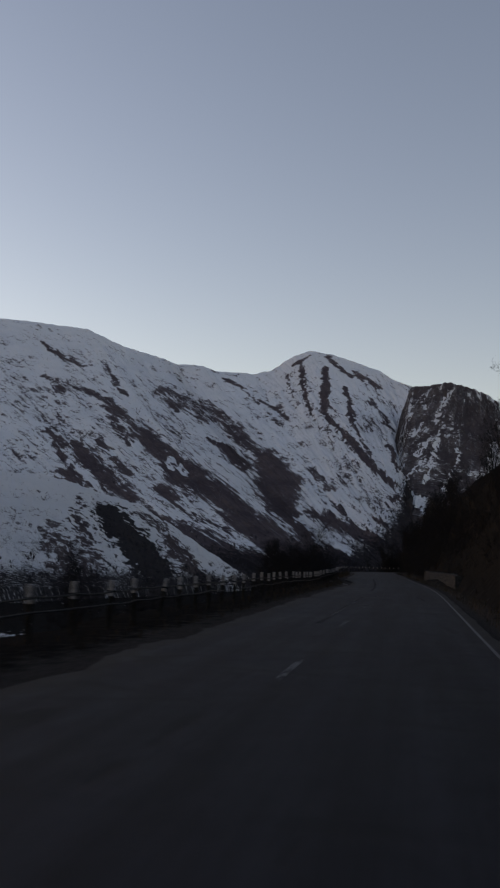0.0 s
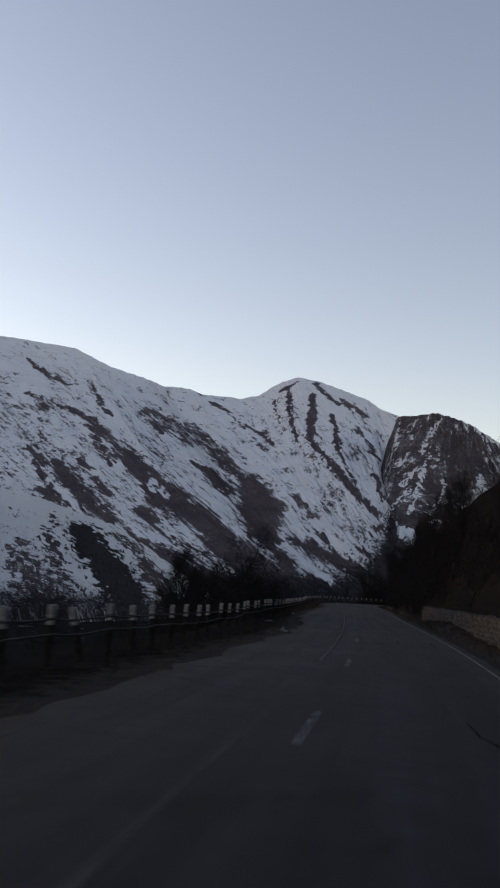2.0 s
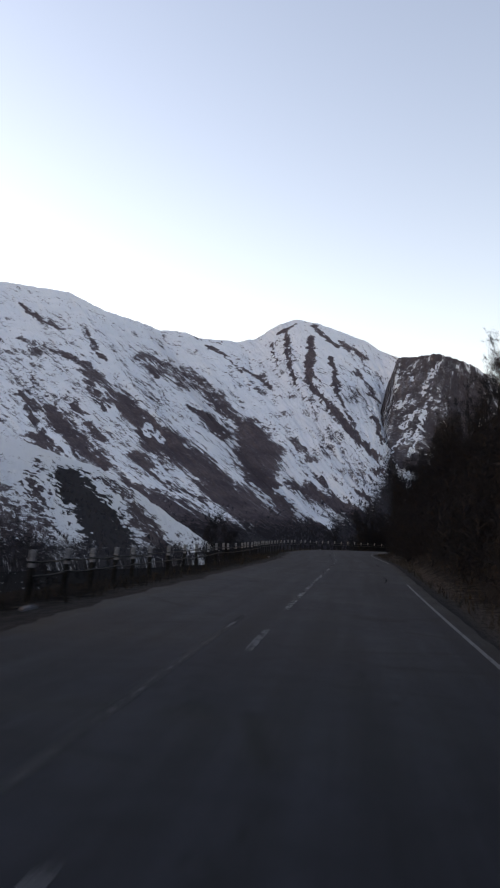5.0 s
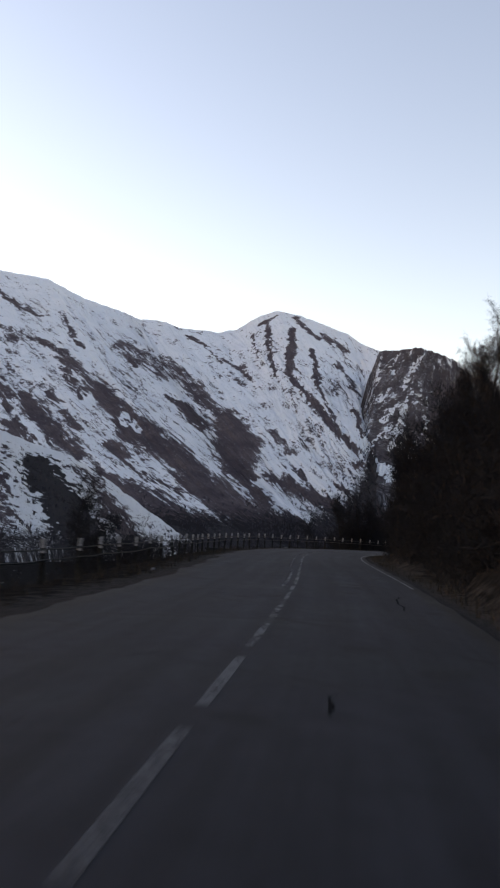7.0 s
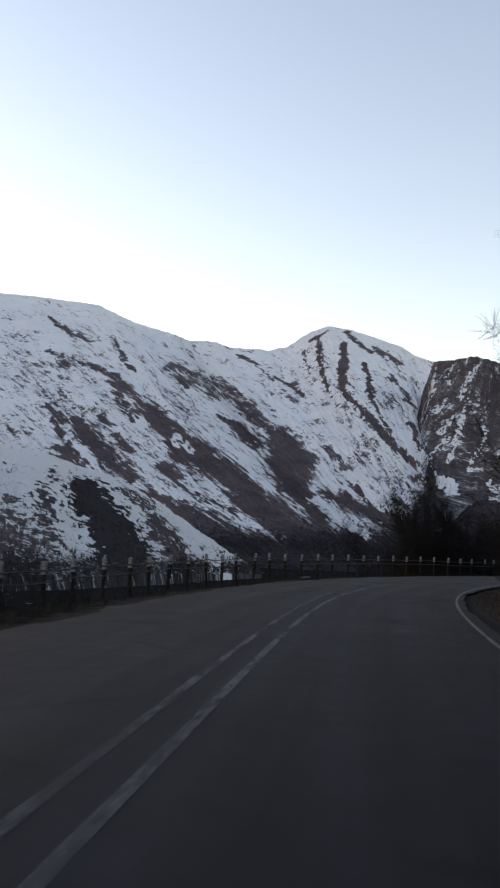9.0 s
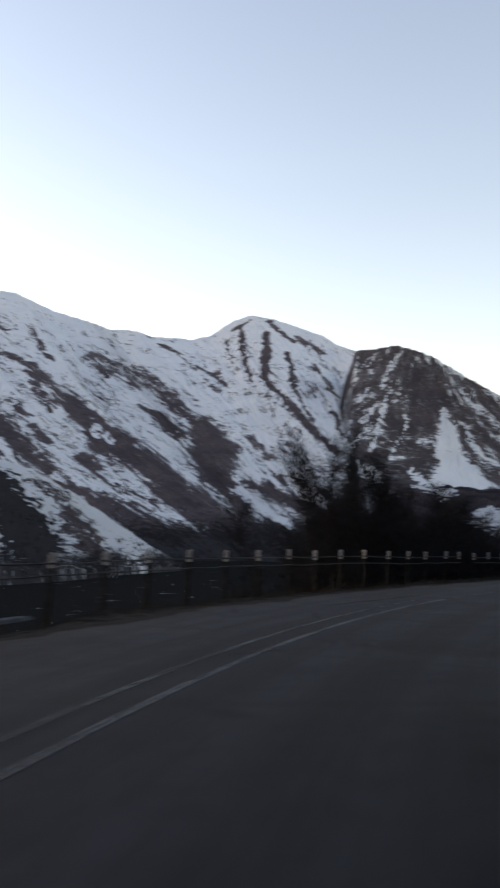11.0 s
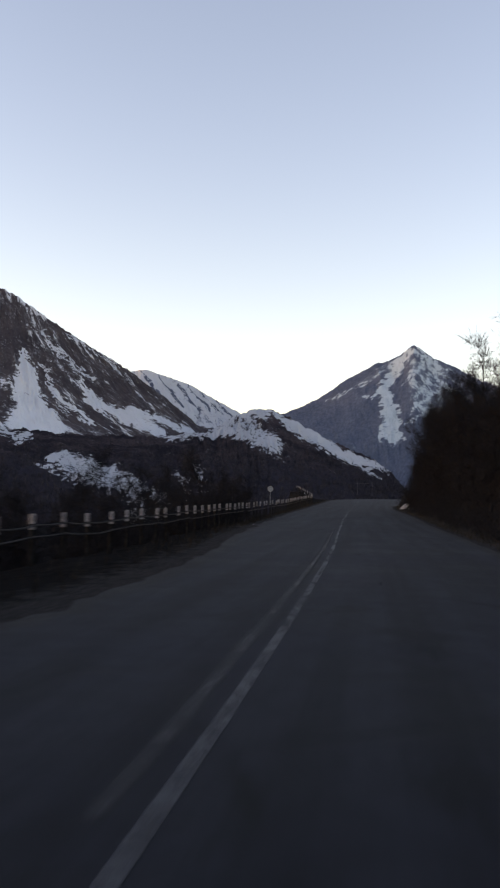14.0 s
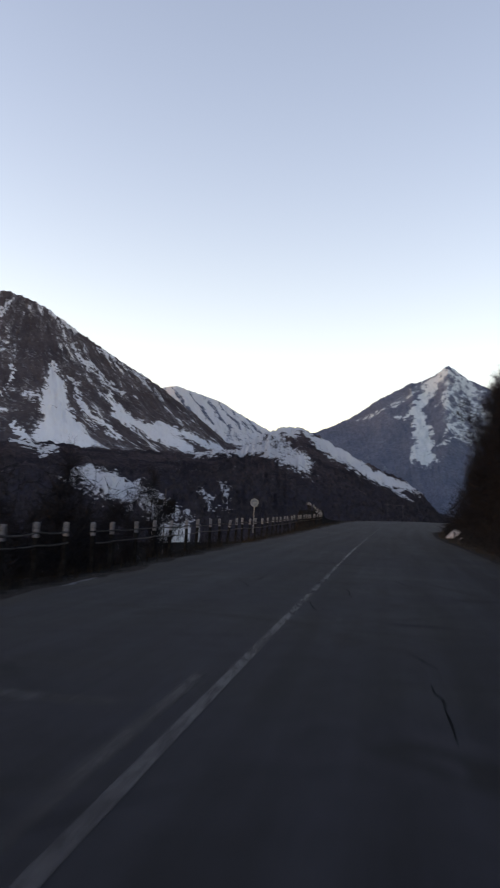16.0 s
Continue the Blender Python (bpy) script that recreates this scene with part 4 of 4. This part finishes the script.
for i in range(34):
    s = 299 + 33 * (i + rng.random()) / 34
    undergrowth.append((s, float(right_edge(s)) + rng.uniform(3.0, 5.0), rng.uniform(1.35, 1.8)))
for i in range(32):
    s = 215 + 19 * (i + rng.random()) / 32
    plant(valley, s, -rng.uniform(10.5, 17), rng.uniform(0.85, 1.25))
for s, lat, size in ((318, 10.5, 1.0), (316, 9.8, 1.1), (321, 9.5, 1.2), (327, 10, 1.2), (329, 9.6, 1.15), (332, 10, 1.1), (174, 9.2, 1.0), (181, 9.4, 1.05), (188, 9.6, 1.0), (194, 9.3, 1.0)):
    plant(tall, s, lat, size)
for s, lat, size in ((82, -9.6, 0.78), (85, -10.8, 0.85), (79.5, -9.2, 0.66), (88.5, -9.6, 0.72), (90.5, -11, 0.8)):
    plant(valley, s, lat, size, 0.3)
for s, lat, size in ((176, 9.8, 0.75), (180, 10.4, 0.8), (171, 10.6, 0.75), (166, 10.2, 0.7), (304, 12.2, 0.45), (310, 11.6, 0.5)):
    plant(pale, s, lat, size)
for s0, s1, n, near, far, low, high in ((8, 62, 8, 8.5, 16, 0.5, 0.8), (79, 90, 7, 8.6, 11.5, 0.8, 1.1), (92, 140, 4, 10, 18, 0.4, 0.7), (149, 156, 4, 9.0, 10.5, 0.9, 1.15), (168, 186, 4, 9.5, 13, 0.5, 0.8), (214, 234, 16, 8.6, 13, 0.9, 1.3), (234, 254, 16, 8.8, 13, 0.7, 1.0), (254, 292, 28, 8.8, 13, 0.9, 1.25), (288, 304, 22, 8.2, 10.5, 0.6, 0.95), (306, 312, 3, 9, 12, 0.4, 0.6), (320, 395, 6, 10, 18, 0.4, 0.8)):
    for i in range(n):
        plant(small, s0 + (s1 - s0) * (i + rng.random()) / n, -rng.uniform(near, far), rng.uniform(low, high))
crooked = bare_tree("tree", "crooked bare tree leaning over the guard fence", 77, 7.8, 0.15, 17, 4, 0.9, 0.3, 0.2)
crooked.matrix_basis = at_road(86.5, -8.2, -1.4, -20)
crooked_low = bare_tree("tree", "bushy bare tree with several stems behind the guard fence", 79, 6.6, 0.12, 18, 4, 0.9, -0.15, 0.05)
crooked_low.matrix_basis = at_road(84.0, -10.2, -2.4, 70)


def shrub(seed, height, stems):
    """Points and quads of one leafless shrub with a dense head of fine twigs."""
    r = random.Random(seed)
    wood, hair = [], []
    for _ in range(stems):
        w = r.uniform(0, 2 * math.pi)
        p, d = Vector((r.gauss(0, 0.2), r.gauss(0, 0.2), -0.1)), Vector((math.cos(w) * r.uniform(0.1, 0.6), math.sin(w) * r.uniform(0.1, 0.6), 1)).normalized()
        for i in range(4):
            d = (d + Vector((r.gauss(0, 0.18), r.gauss(0, 0.18), r.gauss(0, 0.1)))).normalized()
            q = p + d * height * r.uniform(0.15, 0.24)
            wood.append((p, q, 0.016 - 0.003 * i, 0.013 - 0.003 * i))
            for _k in range(4):
                o = (d * 0.8 + Vector((r.gauss(0, 0.7), r.gauss(0, 0.7), r.gauss(0.2, 0.6)))).normalized()
                u = q + o * height * r.uniform(0.08, 0.2)
                hair.append((q, u, 0.009, 0.006))
                for _j in range(3):
                    o = Vector((r.gauss(0, 1), r.gauss(0, 1), r.gauss(0.3, 0.8))).normalized()
                    hair.append((u, u + o * r.uniform(0.16, 0.42), 0.008, 0.003))
            p = q
    return joined(bar_arrays(wood, 3), bar_arrays(hair, 2))


def thicket(name, label, spots, material, kinds, category="shrubs"):
    """Many shrubs as one mesh."""
    lots = []
    for s, lat, scale in spots:
        co, ix = kinds[rng.randrange(len(kinds))]
        x, y, up, _ = on_road(s, lat)
        w = rng.uniform(0, 2 * math.pi)
        c, t = math.cos(w) * scale, math.sin(w) * scale
        lots.append((np.stack([co[:, 0] * c - co[:, 1] * t + x, co[:, 0] * t + co[:, 1] * c + y, co[:, 2] * scale * rng.uniform(0.8, 1.2) + float(up) + soil_at(s, lat) - 0.05], 1), ix))
    ob = new(name, solid_mesh(name, *joined(*lots)))
    ob.data.materials.append(material)
    return tagged(ob, label, category, kind="stuff")


thicket("bank_undergrowth", "tall bushy leafless growth at the foot of the bank", undergrowth, TWIG, bushy)
shrubs = [shrub(60 + i, 2.0 + 0.2 * i, 4) for i in range(6)]
spots = []
for i in range(460):
    s = rng.choice((rng.uniform(45, 190), rng.uniform(60, 200), rng.uniform(255, 342)))
    lat = right_edge(s) + 1.5 + abs(rng.gauss(0, 3.0)) + (0.6 if 62 < s < 100 else 0)
    spots.append((s, lat, rng.uniform(0.6, 1.3) * (0.55 if lat < right_edge(s) + 2.6 else 1.0)))
for i in range(140):
    s = rng.uniform(150, 200)
    spots.append((s, right_edge(s) + 1.9 + abs(rng.gauss(0, 2.5)), rng.uniform(0.8, 1.5)))
for i in range(130):
    s = rng.uniform(96, 200)
    spots.append((s, right_edge(s) + rng.uniform(1.7, 3.0), rng.uniform(1.0, 1.7)))
for i in range(150):
    s = rng.uniform(258, 350)
    spots.append((s, right_edge(s) + rng.uniform(0.9, 2.0), rng.uniform(0.3, 0.6)))
for i in range(200):
    s = rng.choice((rng.uniform(262, 350), rng.uniform(140, 200)))
    spots.append((s, right_edge(s) + rng.uniform(1.5, 3.4), rng.uniform(0.6, 1.1)))
for i in range(150):
    s = rng.uniform(268, 330)
    spots.append((s, right_edge(s) + 2.4 + abs(rng.gauss(0, 2.5)), rng.uniform(0.8, 1.5)))
for i in range(20):
    s = rng.uniform(200, 250)
    spots.append((s, right_edge(s) + 4 + abs(rng.gauss(0, 2.5)), rng.uniform(0.5, 1.0)))
thicket("bank_thicket", "dense leafless brown shrubs on the roadside bank", spots, TWIG, shrubs)
spots = []
for s0, s1, n, near, far, low, high in ((-10, 70, 70, 6.8, 18, 0.4, 0.9), (74, 79, 14, 6.6, 12, 0.5, 1.2), (79, 92, 60, 6.9, 12, 0.9, 1.8), (92, 100, 20, 6.6, 12, 0.5, 1.0), (100, 148, 40, 8.0, 20, 0.4, 0.9), (148, 178, 50, 7.2, 10.5, 0.5, 1.0), (165, 196, 60, 8.6, 18, 0.4, 1.0),
                                        (217, 236, 140, 7.6, 15, 1.0, 1.9), (236, 254, 90, 7.6, 13, 0.8, 1.3), (254, 292, 170, 7.6, 13, 0.9, 1.5), (312, 330, 60, 7.6, 18, 0.5, 1.0), (330, 410, 60, 7.6, 18, 0.4, 0.9)):
    for i in range(n):
        s = rng.uniform(s0, s1)
        spots.append((s, fence_lat(s) + 6.3 - rng.uniform(near, far), rng.uniform(low, high)))
for i in range(230):
    s = rng.uniform(20, 400)
    spots.append((s, fence_lat(s) - rng.uniform(0.5, 2.4), rng.uniform(0.25, 0.5)))
for i in range(110):
    s = rng.uniform(215, 226)
    spots.append((s, fence_lat(s) + 6.3 - rng.uniform(7.6, 12), rng.uniform(1.0, 1.5)))
thicket("slope_thicket", "leafless dark shrubs on the slope below the guard fence", spots, TWIG, shrubs)
for i in range(9):
    plant(valley, 212 + 11 * (i + rng.random()) / 9, -rng.uniform(9.0, 10.6), rng.uniform(1.0, 1.2))
for i in range(18):
    plant(valley, 228 + 16 * (i + rng.random()) / 18, -rng.uniform(9.8, 14), rng.uniform(0.66, 0.92))
for i in range(14):
    plant(valley, 217 + 9 * (i + rng.random()) / 14, -rng.uniform(10, 15), rng.uniform(0.85, 1.15))
for i in range(6):
    plant(valley, 232 + 7 * (i + rng.random()) / 6, -rng.uniform(11, 13.5), rng.uniform(0.8, 0.95))


# ---- far woods and scrub on the mountain feet ----
def far_woods(label, places, height, seed):
    """Leafless trees as sheaves of narrow leaning blades, all in one mesh."""
    g = np.random.default_rng(seed)
    n, blades = len(places), 7
    tall = height * g.uniform(0.45, 1.15, (n, 1)) * np.ones((1, blades))
    w = g.uniform(0, 2 * np.pi, (n, blades))
    lean = g.normal(0, 0.22, (n, blades, 2)) * tall[..., None]
    hgt = tall * g.uniform(0.6, 1.0, (n, blades))
    half = tall * g.uniform(0.035, 0.11, (n, blades))
    base = places[:, None] + np.concatenate([g.normal(0, 0.12, (n, blades, 2)) * tall[..., None], np.full((n, blades, 1), -0.5)], 2)
    side = np.stack([np.cos(w) * half, np.sin(w) * half, 0 * w], 2)
    mid = base + np.concatenate([lean * 0.5, (hgt * 0.6 + 0.5)[..., None]], 2)
    top = base + np.concatenate([lean, (hgt + 0.5)[..., None]], 2)
    pts = np.stack([base - side * 0.3, base + side * 0.3, mid + side, mid - side, mid - side, mid + side, top + side * 0.15, top - side * 0.15], 2)
    ob = new("far_wood", solid_mesh("far_wood", pts.reshape(-1, 3), np.arange(n * blades * 8).reshape(-1, 4)))
    ob.data.materials.append(FAR_TWIG)
    return tagged(ob, label, "woods", kind="stuff")


# Lighter and bluer than the near twigs: haze painted into the colour.
FAR_TWIG = plain_mat("far_winter_woods", (0.027, 0.0260, 0.0345), (0.054, 0.0510, 0.0615), 0.05, 0.95)
for i, (name, places, height) in enumerate(WOODS):
    far_woods("leafless dark woods on the lower slope of the " + {"mountain_west": "long ridge", "mountain_spur": "snowy spur", "mountain_rock": "rock mountain", "mountain_foothill": "foothill"}[name], places, height, 70 + i)


# ---- dry grass along both verges ----
def grass_mesh(name, label, n, material):
    pts, quads = [], []
    g = np.random.default_rng(8)
    s = g.uniform(0, 400, n)
    right = g.random(n) < 0.5
    off = np.abs(g.normal(0, 0.8, n))
    lat = np.where(right, right_edge(s) + 0.35 + off, left_edge(s) - 0.7 - off)
    x, y, _, _ = on_road(s, lat)
    z = ground_height(s, lat, np.zeros(n)) - 0.03
    w, hgt = g.uniform(0, 2 * np.pi, n), g.uniform(0.06, 0.30, n)
    dx, dy = np.cos(w), np.sin(w)
    lean = g.uniform(0.0, 0.7, n) * hgt
    a = np.stack([x - dx * 0.012, y - dy * 0.012, z], 1)
    b = np.stack([x + dx * 0.012, y + dy * 0.012, z], 1)
    c = np.stack([x + dx * 0.003 - dy * lean, y + dy * 0.003 + dx * lean, z + hgt], 1)
    d = np.stack([x - dx * 0.003 - dy * lean, y - dy * 0.003 + dx * lean, z + hgt], 1)
    pts = np.stack([a, b, c, d], 1).reshape(-1, 3)
    ob = new(name, solid_mesh(name, pts, np.arange(4 * n).reshape(-1, 4)))
    ob.data.materials.append(material)
    return tagged(ob, label, "grass", kind="stuff")


STRAW = plain_mat("dead_grass", (0.018, 0.0155, 0.0130), (0.046, 0.039, 0.031), 4.0, 0.95)
grass_mesh("dry_grass", "short dead grass on the road verges", 16000, STRAW)


# ---- rubble retaining wall on the inner side ----
def stone_wall(s0, s1, lat, height):
    wall = tagged(empty("stone_wall", at_road((s0 + s1) / 2, lat)), "low rubble stone retaining wall at the foot of the bank", "wall")
    back = wall.matrix_basis.inverted()
    core = []
    ss = np.arange(s0, s1 + 0.1, 1.0)
    bm = bmesh.new()
    rows_v = []
    for s in ss:
        rows_v.append([bm.verts.new(back @ (at_road(float(s), lat) @ Vector((dx, 0, dz)))) for dx, dz in ((0.0, -0.3), (0.0, height - 0.06), (0.55, height - 0.06), (0.55, -0.3))])
    for r0, r1 in zip(rows_v, rows_v[1:]):
        for i in range(4):
            bm.faces.new((r0[i], r1[i], r1[(i + 1) % 4], r0[(i + 1) % 4]))
    bm.faces.new(rows_v[0])
    bm.faces.new(rows_v[-1][::-1])
    bmesh.ops.recalc_face_normals(bm, faces=bm.faces[:])
    part("mortar_core", bm, MORTAR, wall)
    shapes = []
    for i in range(7):
        bm = block(1.0, 1.0, -0.5, 0.5, 0.2)
        for v in bm.verts:
            v.co += Vector((rng.uniform(-0.06, 0.06), rng.uniform(-0.06, 0.06), rng.uniform(-0.06, 0.06)))
        me = bpy.data.meshes.new("stone")
        bm.to_mesh(me)
        bm.free()
        me.materials.append(STONE)
        shapes.append(me)
    z = -0.05
    while z < height:
        hgt = rng.uniform(0.11, 0.24)
        s = s0 + rng.uniform(0, 0.3)
        while s < s1:
            wide = rng.uniform(0.14, 0.5)
            if rng.random() > 0.04:
                st = new("stone", shapes[rng.randrange(7)])
                st.parent = wall
                st.matrix_basis = back @ at_road(s + wide / 2, lat + 0.10 + rng.uniform(-0.05, 0.05), z + hgt / 2 + rng.uniform(-0.05, 0.05), rng.uniform(-6, 6), rng.uniform(-9, 9)) @ Matrix.Diagonal((0.26, wide * 0.95, hgt * rng.uniform(0.8, 1.25), 1))
            s += wide
        z += hgt
    return wall


wall = stone_wall(64, 98, 4.95, 1.0)
pier = part("end_pier", block(0.62, 0.55, -0.3, 1.12, 0.04, 0.96), plain_mat("pale_concrete", (0.030, 0.030, 0.032), (0.062, 0.062, 0.066), 3.0), wall, "pale concrete end pier")
pier.matrix_basis = wall.matrix_basis.inverted() @ at_road(98.3, 5.15)


# ---- signs, snow remnants and other small things ----
def disc(r, thick, sides=28):
    bm = bmesh.new()
    bmesh.ops.create_cone(bm, cap_ends=True, segments=sides, radius1=r, radius2=r, depth=thick)
    bmesh.ops.rotate(bm, verts=bm.verts[:], cent=(0, 0, 0), matrix=Matrix.Rotation(radians(90), 3, "X"))
    return bm


def round_sign(label, m, height, r, rim, face, mark):
    sign = tagged(empty("road_sign", m), label, "road sign")
    part("pole", rod(0.035, -0.4, height + r * 0.8, 10), SIGN_BACK, sign)
    plate = part("plate", disc(r, 0.012), rim, sign)
    plate.matrix_basis = pose(0, -0.05, height)
    field = part("sign_face", disc(r * 0.8, 0.006), face, plate)
    field.matrix_basis = pose(0, -0.010, 0)
    bar = part("symbol", block(r * 0.9, 0.004, -r * 0.12, r * 0.12, 0.001), mark, plate)
    bar.matrix_basis = pose(0, -0.016, 0)
    for z in (-0.15, 0.15):
        clip = part("clamp", block(0.12, 0.05, z - 0.02, z + 0.02, 0.004), SIGN_BACK, plate)
        clip.matrix_basis = pose(0, 0.03, 0)
    return sign


round_sign("round pale road sign on a thin steel pole by the fence", pose(54.6, 327.2, 0.2, 0, 0, -24), 2.2, 0.36, SIGN_BACK, SIGN_GREY, SIGN_BACK)
round_sign("round red-rimmed road sign at the inner edge of the bend", pose(80.9, 333.9, 0.95, 0, 0, -30), 1.8, 0.36, SIGN_RED, SIGN_WHITE, BLACK_POST)
post_sign = tagged(empty("marker_sign", pose(41.4, 303.6, -0.2, 0, 0, -26)), "thin roadside pole with two small faded yellowish plates", "sign")
part("pole", rod(0.03, -1.0, 2.75, 8), RAIL_STEEL, post_sign)
FADED = plain_mat("faded_plate", (0.022, 0.022, 0.020), (0.040, 0.039, 0.035), 5.0)
for dx, z in ((-0.26, 1.78), (0.26, 1.74)):
    plate = part("plate", block(0.32, 0.02, z + 0.06, z + 0.38, 0.006), FADED, post_sign)
    plate.matrix_basis = pose(dx, -0.045, 0)
    clip = part("clamp", block(0.16, 0.03, z + 0.18, z + 0.22, 0.004), RAIL_STEEL, plate)
    clip.matrix_basis = pose(-dx * 0.6, 0.025, 0)


def snow_patch(s, lat, length, width, tall, seed, material=SNOW):
    r = random.Random(seed)
    bm = bmesh.new()
    rings, sides = 5, 22
    edge = [r.uniform(0.3, 1.25) for _ in range(sides)]
    edge = [(2 * edge[i] + edge[i - 1] + edge[(i + 1) % sides]) / 4 for i in range(sides)]
    top = bm.verts.new((0, 0, tall))
    last = None
    for k in range(1, rings + 1):
        f = k / rings
        ring = []
        for i in range(sides):
            w = 2 * math.pi * i / sides
            ring.append(bm.verts.new((math.cos(w) * width / 2 * f * edge[i], math.sin(w) * length / 2 * f * edge[i], tall * (1 - f ** 2) * r.uniform(0.8, 1.1) - (0.05 if k == rings else 0))))
        for i in range(sides):
            j = (i + 1) % sides
            if last:
                bm.faces.new((last[i], ring[i], ring[j], last[j]))
            else:
                bm.faces.new((top, ring[i], ring[j]))
        last = ring
    ob = part("snow_patch", bm, material)
    ob.data.shade_smooth()
    ob.matrix_basis = at_road(s, lat, soil_at(s, lat) + 0.01 if abs(lat) > 7 else max(soil_at(s, lat), -0.06) + 0.01, r.uniform(-8, 8))
    return tagged(ob, "thin remnant of grey old snow on the road shoulder", "snow patch", "snow remnants")


for i, (s, lat, length, width, tall) in enumerate(((66.7, -2.75, 0.9, 0.26, 0.03), (67.9, -2.95, 1.2, 0.2, 0.03), (69.2, -3.05, 0.7, 0.14, 0.02), (76.4, -4.35, 2.4, 0.16, 0.03), (95, -4.3, 1.3, 0.3, 0.04), (141, -4.6, 0.8, 0.14, 0.02), (190, -5.2, 2.0, 0.25, 0.04),
                                                  (229.5, -3.6, 2.6, 0.2, 0.03), (280, -4.5, 4.2, 0.2, 0.03), (276, -4.7, 1.0, 0.12, 0.02), (331, 6.2, 3.2, 1.9, 0.6), (326.5, 6.3, 1.4, 0.7, 0.2), (118, 5.2, 0.8, 0.4, 0.08), (126, 6.0, 1.0, 0.5, 0.1))):
    snow_patch(s, lat, length, width, tall, 300 + i, SNOW if lat < 0 else FRESH_SNOW)


# ---- power line frame on the foot of the far hill ----
def power_frame(m, height, width):
    frame_ob = tagged(empty("power_pylon", m), "tall pale portal pylon of a power line below the hill", "pylon")
    for dx in (-width / 2, width / 2):
        leg = part("leg", rod(0.24, -3, height, 8, 0.7), PYLON_GREY, frame_ob)
        leg.matrix_basis = pose(dx, 0, 0)
    part("crossarm", block(width * 1.3, 0.3, height * 0.87, height * 0.885, 0.05), PYLON_GREY, frame_ob)
    for k in (-0.55, 0.0, 0.55):
        ins = part("insulator", rod(0.18, height * 0.76, height * 0.86, 8), PYLON_GREY, frame_ob)
        ins.matrix_basis = pose(k * width, 0, 0)


PYLON_GREY = plain_mat("weathered_pylon", (0.07, 0.074, 0.082), (0.12, 0.125, 0.135), 0.5)
power_frame(pose(672, 1478, 9, 0, 0, -26), 20, 23)
